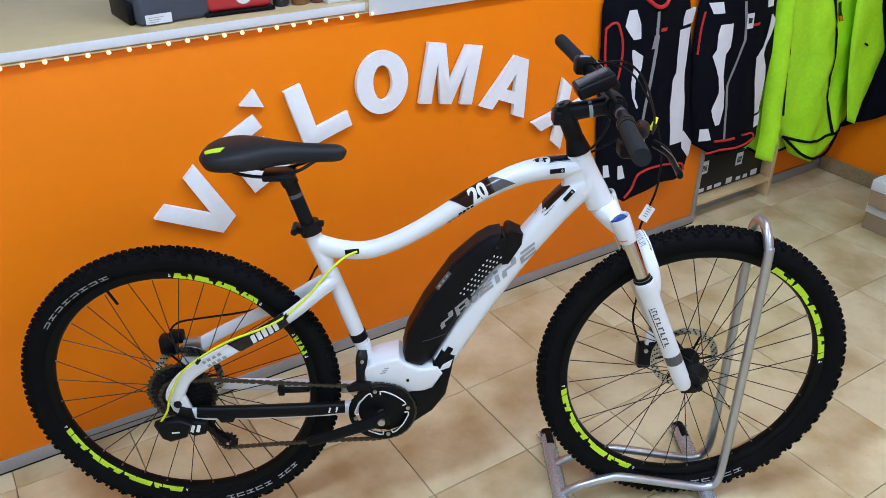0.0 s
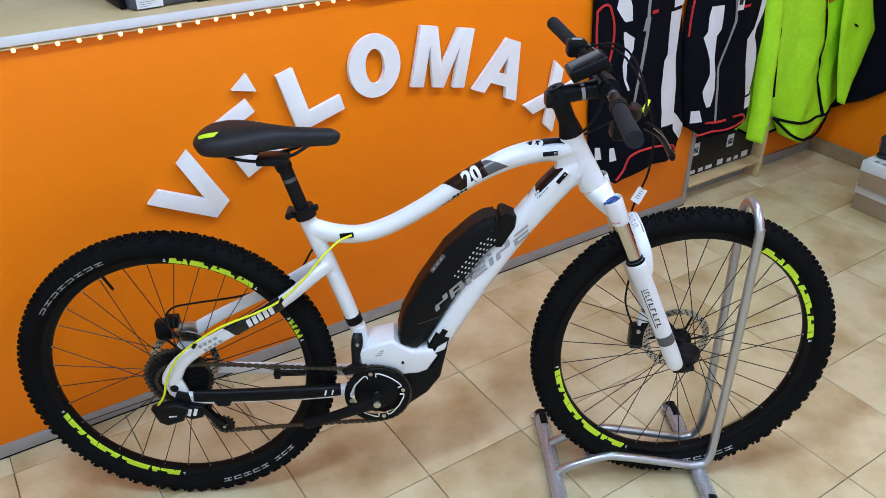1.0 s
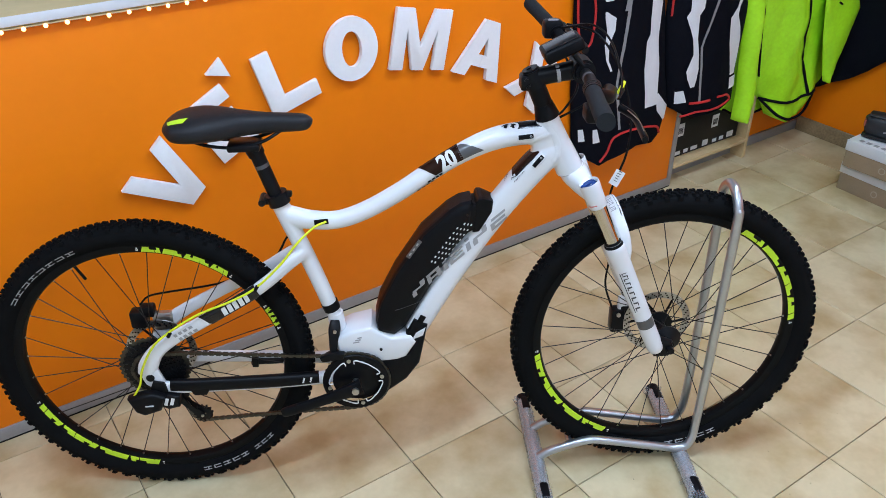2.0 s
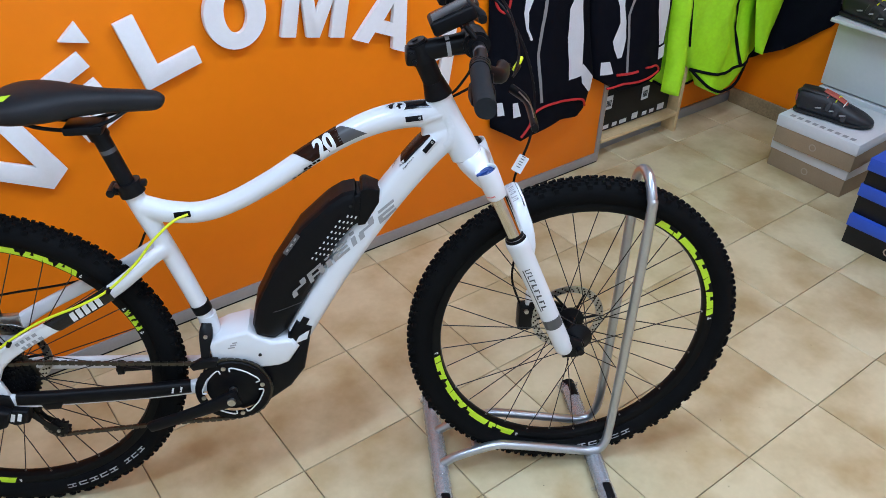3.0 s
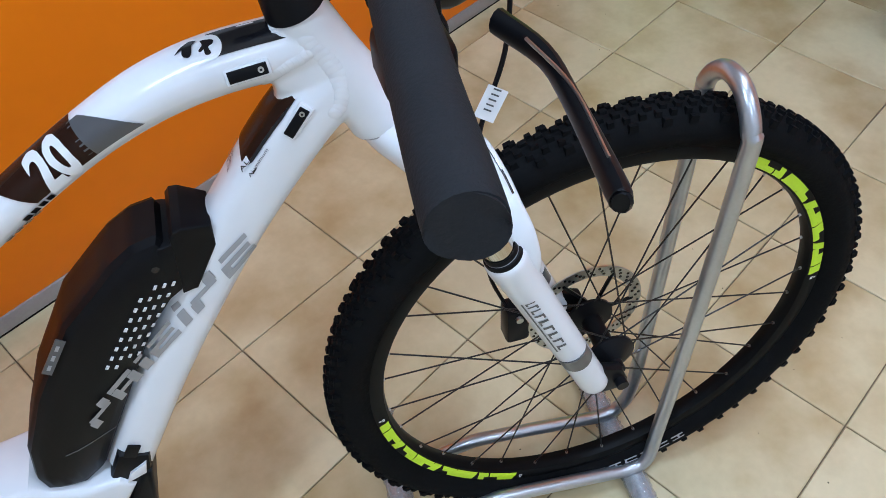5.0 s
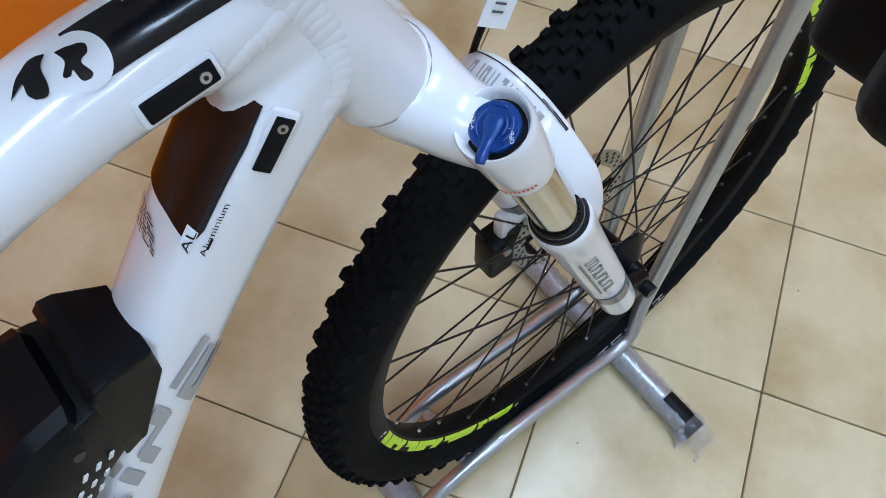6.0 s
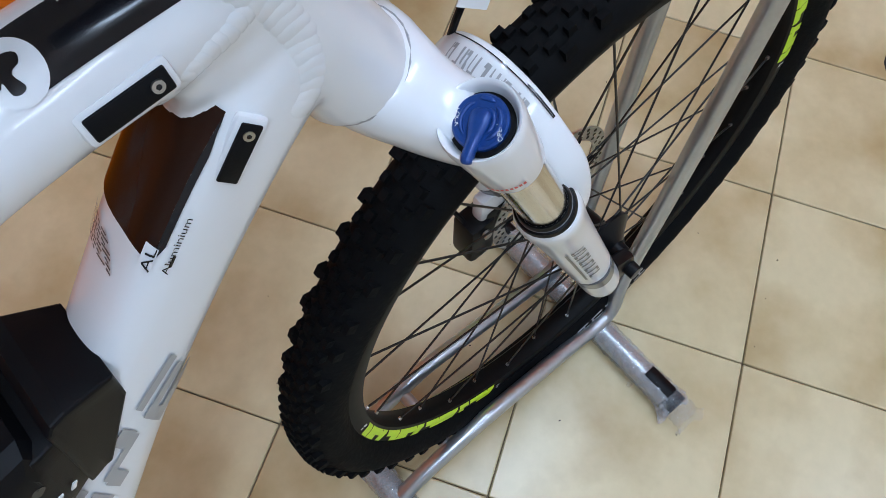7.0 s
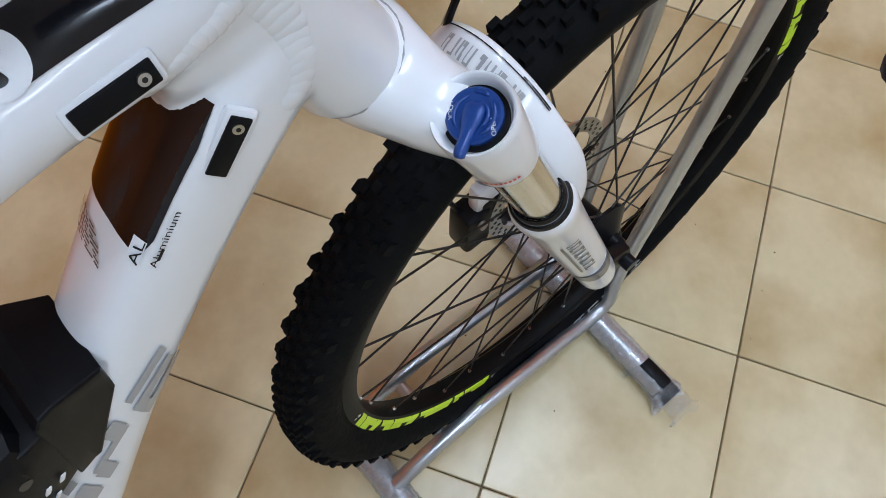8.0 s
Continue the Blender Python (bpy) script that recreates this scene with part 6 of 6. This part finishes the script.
sleeve = Cloth([(1.12, 2.350), (0.868, 2.397), (0.641, 2.428), (0.471, 2.450), (0.359, 2.468), (0.240, 2.470)], [(1.12, 2.43), (0.86, 2.468), (0.722, 2.505), (0.53, 2.530), (0.375, 2.556), (0.240, 2.558)], [(0, 0.240), (0.5, 0.228), (1, 0.246)], 0.400, 0.045, 3.3, 0.012)
part("sleeve", sleeve.shell(14, 40), CLOTH_LIME, g, "", angle=80)
arm = Cloth([(1.12, 2.76), (0.825, 2.790), (0.703, 2.815), (0.535, 2.862), (0.320, 2.945)], [(1.12, 2.90), (0.815, 2.962), (0.690, 3.035), (0.620, 3.080), (0.480, 3.028), (0.320, 2.972)], [(0, 0.330), (0.5, 0.322), (1, 0.330)], 0.318, 0.022, 5.1, 0.007)
part("sleeve", arm.shell(14, 40), CLOTH_LIME, g, "", angle=80)
part("seam", arm.cord([(2.893, 0.676), (2.912, 0.666)], 0.004), CLOTH_BLACK, g, "black seam")
inner = Cloth([(1.0, 2.47), (0.40, 2.455), (0.24, 2.484)], [(1.0, 2.66), (0.24, 2.78)], [(0, 0.255), (0.35, 0.212), (1, 0.196)], 0.470, 0.022, 2.2, 0.004)
part("back_panel", inner.shell(12, 30), CLOTH_LIME, g, "lime back panel behind the open front", angle=80)
part("hem_edging", inner.cord([(2.488, 0.258), (2.560, 0.222), (2.650, 0.206), (2.760, 0.200)], 0.005), CLOTH_BLACK, g, "black hem edging")
part("chest_mark", shell.panel([(0.850, 2.716, 2.748), (0.770, 2.762, 2.792)], 2, 4), CARD_BLACK, g, "small black and orange mark")
part("chest_mark", shell.panel([(0.792, 2.753, 2.776), (0.772, 2.764, 2.788)], 2, 3, 0.004), ORANGE, g)

coat = Cloth([(1.12, 2.90), (0.6, 2.95), (0.18, 3.02)], [(1.12, 3.11), (0.5, 3.115), (0.16, 3.10)], [(0, 0.205), (0.5, 0.195), (1, 0.215)], 0.480, 0.035, 9.2, 0.005)
g = solid("dark_coat", coat.shell(), CLOTH_BLACK, ROOM, "black coat hanging in the corner of the niche", "coat", "hanging garments", angle=80)
# the coat's skirt that hangs along the side wall
SIDE = ROOM @ Matrix.Translation((U1, 0, 0)) @ pose(0, 0, 0, 0, 0, -90)
skirt = Cloth([(1.12, -0.45), (0.6, -0.45), (0.2, -0.44)], [(1.12, -0.06), (0.75, -0.075), (0.50, -0.10), (0.32, -0.20), (0.2, -0.40)], [(0, 0.225), (0.3, 0.245), (0.6, 0.30), (0.8, 0.36), (1, 0.46)], -0.004, 0.045, 5.5, 0.006)
solid("dark_coat", skirt.shell(30, 30), CLOTH_BLACK, SIDE, "black coat hanging on the orange side wall", "coat", "hanging garments", angle=80)

# ---- shelf in the niche ----
shelf = thing("low_shelf", ROOM @ pose(0, 0, 0), "pale pine low shelf standing in the niche", "shelf")
part("board", rbox(2.190, 0.424, 0.078, 2.648, 0.503, 0.094, bevel=0.002), WOOD, shelf)
part("upright", rbox(2.648, 0.428, 0.0, 2.668, 0.502, 0.40, bevel=0.002), WOOD, shelf)
part("upright", rbox(2.186, 0.436, 0.0, 2.200, 0.500, 0.30, bevel=0.002), WOOD, shelf)
bx = thing("display_box", ROOM @ pose(0, 0, 0), "black display box with white price labels on the shelf", "box")
part("carton", rbox(2.212, 0.474, 0.0945, 2.640, 0.503, 0.280, bevel=0.003), CARD_BLACK, bx)
for k, (u, w) in enumerate(((2.26, 0.030), (2.31, 0.026), (2.36, 0.040), (2.43, 0.034), (2.49, 0.026), (2.535, 0.026), (2.59, 0.040))):
    part("price_strip", rbox(u - w / 2, 0.4722, 0.104, u + w / 2, 0.4738, 0.130 if k in (3, 6) else 0.120), CARD_WHITE, bx, "white price label")
for u, z in ((2.255, 0.222), (2.470, 0.212)):
    tg = part("price_tag", rbox(u - 0.020, 0.4700, z - 0.032, u + 0.020, 0.4718, z + 0.024), CARD_WHITE, bx, "white barcode tag")
    for q in range(4):
        part("tag_code", rbox(u - 0.013 + 0.007 * q, 0.4690, z - 0.020, u - 0.009 + 0.007 * q, 0.4699, z + 0.006), CARD_BLACK, tg)

# stone skirting along the side wall
STONE = mat("brown_stone_tile", (0.27, 0.19, 0.10), 0.4, noise=0.35, scale=14, bump=0.15, rand=0.12)
skirting = solid("baseboard_side", rbox(U1 - 0.006, V0, 0.0, U1 - 0.0005, 0.49, 0.060), GROUT, ROOM, "grout behind the stone skirting", kind="structure")
stone_me = to_mesh("stone_tile", rbox(-0.011, -0.1485, 0.0005, -0.0, 0.1485, 0.070, bevel=0.0015, seg=1), STONE)
for k in range(6):
    t = new("stone_tile", stone_me)
    t.parent = skirting
    t.matrix_basis = pose(U1 - 0.0062, 0.340 - 0.30 * k, 0)


# ---- shoe boxes and shoes ----
PRINT_TAN = mat("pale_print", (0.42, 0.34, 0.25), 0.7)


def shoe_box(m, lx, ly, h, body_mat, lid_mat, label):
    b = thing("shoe_box", m, label, "shoe box", "shoe boxes")
    part("box_body", rbox(-lx / 2 + 0.004, -ly / 2 + 0.004, 0, lx / 2 - 0.004, ly / 2 - 0.004, h - 0.004, bevel=0.001), body_mat, b)
    part("lid", rbox(-lx / 2, -ly / 2, h - 0.044, lx / 2, ly / 2, h, bevel=0.0018), lid_mat, b, "lid")
    part("print_mark", lathe([(0.010, -0.0002), (0.014, -0.0002), (0.014, 0.0006), (0.010, 0.0006)], 20, closed=True), PRINT_TAN, b, "", Matrix.Translation((-lx / 2 + 0.0032, 0.0, (h - 0.044) / 2)) @ pose(0, 0, 0, 0, 0, 90))
    return b


shoe_box(ROOM @ pose(2.905, -0.135, 0, 0, 0, -1.5), 0.335, 0.325, 0.118, CARD_BROWN, CARD_WHITE, "brown shoe box with a white lid on the floor")
shoe_box(ROOM @ pose(2.880, -0.140, 0.1182, 0, 0, 1.5), 0.335, 0.325, 0.112, CARD_BROWN, CARD_WHITE, "brown shoe box with a white lid on another box")
top_print = thing("printed_label", ROOM @ pose(2.880, -0.140, 0.2304, 0, 0, 1.5), "grey printed bars on a white lid", "label")
for k in range(9):
    part("bar_mark", rbox(-0.148, 0.110 - 0.030 * k, 0, -0.128, 0.128 - 0.030 * k, 0.0006), GREY_DECAL, top_print)
shoe_box(ROOM @ pose(2.640, -0.600, 0, 0, 0, 2), 0.330, 0.310, 0.112, CARD_BLACK, CARD_BLUE, "black shoe box with a blue lid on the floor")
shoe_box(ROOM @ pose(2.648, -0.600, 0.1122, 0, 0, 0), 0.330, 0.310, 0.110, CARD_BLACK, CARD_BLUE, "black shoe box with a blue lid on another box")
shoe_box(ROOM @ pose(2.652, -0.598, 0.2224, 0, 0, 1), 0.330, 0.310, 0.095, CARD_BLACK, CARD_BLUE, "black shoe box with a blue lid on top of the stack")

SHOE_DARK = mat("dark_shoe_upper", (0.016, 0.017, 0.021), 0.5, noise=0.3, scale=40, bump=0.4, bump_scale=300)
SHOE_RED = mat("red_orange_lining", (0.42, 0.085, 0.06), 0.6, noise=0.15, scale=40)
SHOE_SOLE = mat("black_shoe_sole", (0.012, 0.012, 0.012), 0.5, noise=0.1)


def shoe(m, label, dark=SHOE_DARK, lining=SHOE_RED):
    s = thing("cycling_shoe", m, label, "shoe", "shoes")
    part("sole", sweep([(-0.135, 0, 0.008, 0.020, 0.008), (-0.115, 0, 0.009, 0.032, 0.009), (-0.06, 0, 0.009, 0.034, 0.009), (0.0, 0, 0.010, 0.036, 0.009), (0.07, 0.004, 0.010, 0.046, 0.010), (0.12, 0.006, 0.013, 0.038, 0.009), (0.148, 0.004, 0.016, 0.016, 0.006)], 20, 4, 3), SHOE_SOLE, s)
    part("upper", sweep([(-0.136, 0, 0.050, 0.014, 0.030), (-0.120, 0, 0.052, 0.030, 0.042), (-0.075, 0, 0.053, 0.036, 0.046), (-0.02, 0, 0.050, 0.037, 0.044), (0.04, 0.003, 0.040, 0.042, 0.034), (0.10, 0.006, 0.031, 0.042, 0.024), (0.138, 0.005, 0.024, 0.026, 0.014), (0.148, 0.005, 0.022, 0.010, 0.008)], 24, 5, 2.4), dark, s, "", angle=60)
    part("collar", sweep([(-0.124, 0, 0.094, 0.026, 0.010), (-0.08, 0, 0.096, 0.030, 0.010), (-0.035, 0, 0.091, 0.026, 0.010), (-0.012, 0, 0.084, 0.018, 0.008)], 16, 4), SHOE_SOLE, s, "black padded collar")
    part("tongue", sweep([(-0.045, 0, 0.104, 0.018, 0.005), (0.0, 0, 0.092, 0.019, 0.006), (0.045, 0.002, 0.073, 0.017, 0.005)], 12, 4), lining, s, "red tongue")
    for x, z in ((-0.010, 0.084), (0.022, 0.073), (0.054, 0.060)):
        part("strap", sweep([(x - 0.004, -0.044, z - 0.040, 0.010, 0.003), (x, -0.030, z - 0.008, 0.010, 0.003), (x, 0, z + 0.009, 0.010, 0.003), (x, 0.030, z - 0.006, 0.010, 0.003)], 8, 4, 3, lateral=(1, 0, 0)), dark, s, "strap")
    for x in (-0.045, 0.0, 0.045):
        part("side_mark", sweep([(x - 0.010, -0.0405 - 0.0006 * (x > 0.01), 0.044 - 0.1 * max(0, x), 0.0010, 0.003), (x + 0.012, -0.0415 - 0.0030 * (x > 0.01), 0.050 - 0.1 * max(0, x), 0.0010, 0.003)], 8, 1), GREY_DECAL, s, "grey side mark")
    for x, z in ((-0.026, 0.100), (0.006, 0.093), (0.036, 0.081)):
        part("lace", wire([(x, -0.026, z - 0.014), (x + 0.006, 0, z + 0.003), (x + 0.014, 0.026, z - 0.016)], 0.0022, 6, 4), LIME_CABLE if x == 0.006 else CARD_WHITE if x > 0.03 else lining, s, "lace")
    part("heel_patch", sweep([(-0.137, -0.012, 0.060, 0.003, 0.018), (-0.132, -0.024, 0.060, 0.003, 0.016)], 8, 1), lining, s)
    return s


shoe(ROOM @ pose(2.830, -0.120, 0.2304, 0, 0, -76), "dark grey cycling shoe with red lining on a shoe box")
shoe(ROOM @ pose(2.62, -0.60, 0.3176, 0, 0, -80), "black cycling shoe on a blue shoe box", SHOE_SOLE, SHOE_DARK)

# white display unit against the side wall
unit = thing("display_unit", ROOM @ pose(U1, 0, 0), "white panelled display unit with shoes against the orange wall", "display unit")
part("plinth", rbox(-0.055, -1.35, 0.0, -0.012, 0.075, 0.238, bevel=0.002), CARD_WHITE, unit)
part("panel", rbox(-0.048, -1.35, 0.246, -0.012, 0.078, 0.520, bevel=0.002), CARD_WHITE, unit)
part("panel", rbox(-0.048, -1.35, 0.536, -0.012, 0.078, 0.900, bevel=0.002), CARD_WHITE, unit)
part("ledge", rbox(-0.135, -1.35, 0.520, -0.012, 0.074, 0.534, bevel=0.002), CARD_WHITE, unit)
for k in range(3):
    shoe(ROOM @ pose(U1 - 0.075, -0.06 - 0.26 * k, 0.5344, 0, 0, -95), "black cycling shoe on a white ledge", SHOE_SOLE, SHOE_DARK)

# ---- things on the counter ----
CT = CH + 0.0285
case = thing("plastic_case", ROOM @ pose(0.215, 0.555, CT, 0, 0, 4), "dark blue-grey plastic case with a white label on the counter", "case")
part("shell", rbox(-0.085, -0.085, 0.0, 0.090, 0.085, 0.16, bevel=0.014, seg=3),
     mat("blue_grey_plastic", (0.05, 0.06, 0.085), 0.4, noise=0.1, scale=20), case)
part("foot_edge", rbox(-0.100, -0.055, 0.0, -0.082, 0.085, 0.05, bevel=0.006), BLACK_SATIN, case)
lb = part("label", rbox(-0.070, -0.0862, 0.004, -0.008, -0.0852, 0.026), CARD_WHITE, case, "white label with unreadable bars")
for k in range(3):
    part("bar_mark", rbox(-0.064, -0.0868, 0.008 + 0.005 * k, -0.040 + 0.006 * k, -0.0864, 0.0095 + 0.005 * k), GREY_DECAL, lb)
red = thing("red_case", ROOM @ pose(0.385, 0.545, CT, 0, 0, -2), "red rounded case with a white round label on the counter", "case")
RED_PLASTIC = mat("red_plastic", (0.45, 0.025, 0.03), 0.4, noise=0.08, scale=20)
part("shell", rbox(-0.085, -0.075, 0.006, 0.085, 0.075, 0.15, bevel=0.02, seg=4), RED_PLASTIC, red)
part("base", rbox(-0.088, -0.078, 0.0, 0.088, 0.078, 0.010, bevel=0.003), BLACK_SATIN, red)
part("round_label", lathe([(0.0, -0.0762), (0.022, -0.0762), (0.022, -0.0752), (0.0, -0.0752)], 28), CARD_WHITE, red, "white round label", pose(0.010, 0, 0.045))
for k in range(3):
    part("bar_mark", rbox(-0.004 + 0.009 * k, -0.0768, 0.036, 0.002 + 0.009 * k, -0.0763, 0.050), DARK_GREY_DECAL, red)
for u, v, r, h, m_, lab in ((0.500, 0.50, 0.020, 0.12, SHOE_DARK, "dark grey bottle on the counter"), (0.548, 0.49, 0.022, 0.10, mat("brown_leather", (0.22, 0.09, 0.035), 0.5, noise=0.2), "brown leather roll on the counter"),
                           (0.592, 0.485, 0.016, 0.09, mat("brown_bottle", (0.14, 0.05, 0.03), 0.4, noise=0.2), "small brown bottle on the counter")):
    solid("bottle", moved(lathe([(0.0, 0.0), (r * 0.9, 0.0), (r, 0.004), (r, h * 0.7), (r * 0.5, h * 0.85), (r * 0.5, h), (0.0, h)], 20), pose(0, 0, 0, 90, 0, 0)), m_, ROOM @ pose(u, v, CT), lab, "bottle")
solid("paper_tray", rbox(-0.05, -0.03, 0, 0.05, 0.03, 0.10, bevel=0.003), CARD_WHITE, ROOM @ pose(0.655, 0.475, CT), "white card tray on the counter", "tray")
solid("counter_riser", rbox(0.706, -0.016, CH - 0.008, CU1 + 0.01, -0.0125, CH + 0.30, bevel=0.001), CARD_WHITE, ROOM @ pose(0, WALL_V, 0), "white riser board along the counter edge", "board")
# switch mark on the panel and screw
solid("panel_screw", lathe([(0.0, -0.002), (0.003, -0.002), (0.004, 0.0), (0.0, 0.0005)], 12), STEEL, ROOM @ pose(-0.235, WALL_V + 0.0035, 0.885), "small steel screw in the counter front", "screw")


# a few specks of dirt on the tiles
rng = random.Random(4)
specks = []
for k in range(26):
    su, sv, sr = rng.uniform(0.9, 2.2), rng.uniform(-1.0, 0.35), rng.uniform(0.0005, 0.0012)
    specks.append(moved(rbox(-sr, -sr * 0.7, 0.0002, sr, sr * 0.7, sr * 0.8), pose(su, sv, 0, 0, 0, rng.uniform(0, 180))))
solid("floor_specks", join(*specks), BLACK_SATIN, ROOM, "tiny dark specks of dirt on the tiles", "dirt", kind="stuff")
# ---- floor tiles ----
tile_me = to_mesh("tile", rbox(-0.1490, -0.1490, -0.008, 0.1490, 0.1490, 0.0, bevel=0.0015, seg=1), TILE)
for i in range(-13, 7):
    for j in range(-9, 5):
        u, v = TU + (i + 0.5) * PITCH, TV + (j + 0.5) * PITCH
        t = new("tile", tile_me)
        t.parent = floor_ob
        t.matrix_basis = pose(u, v, 0)
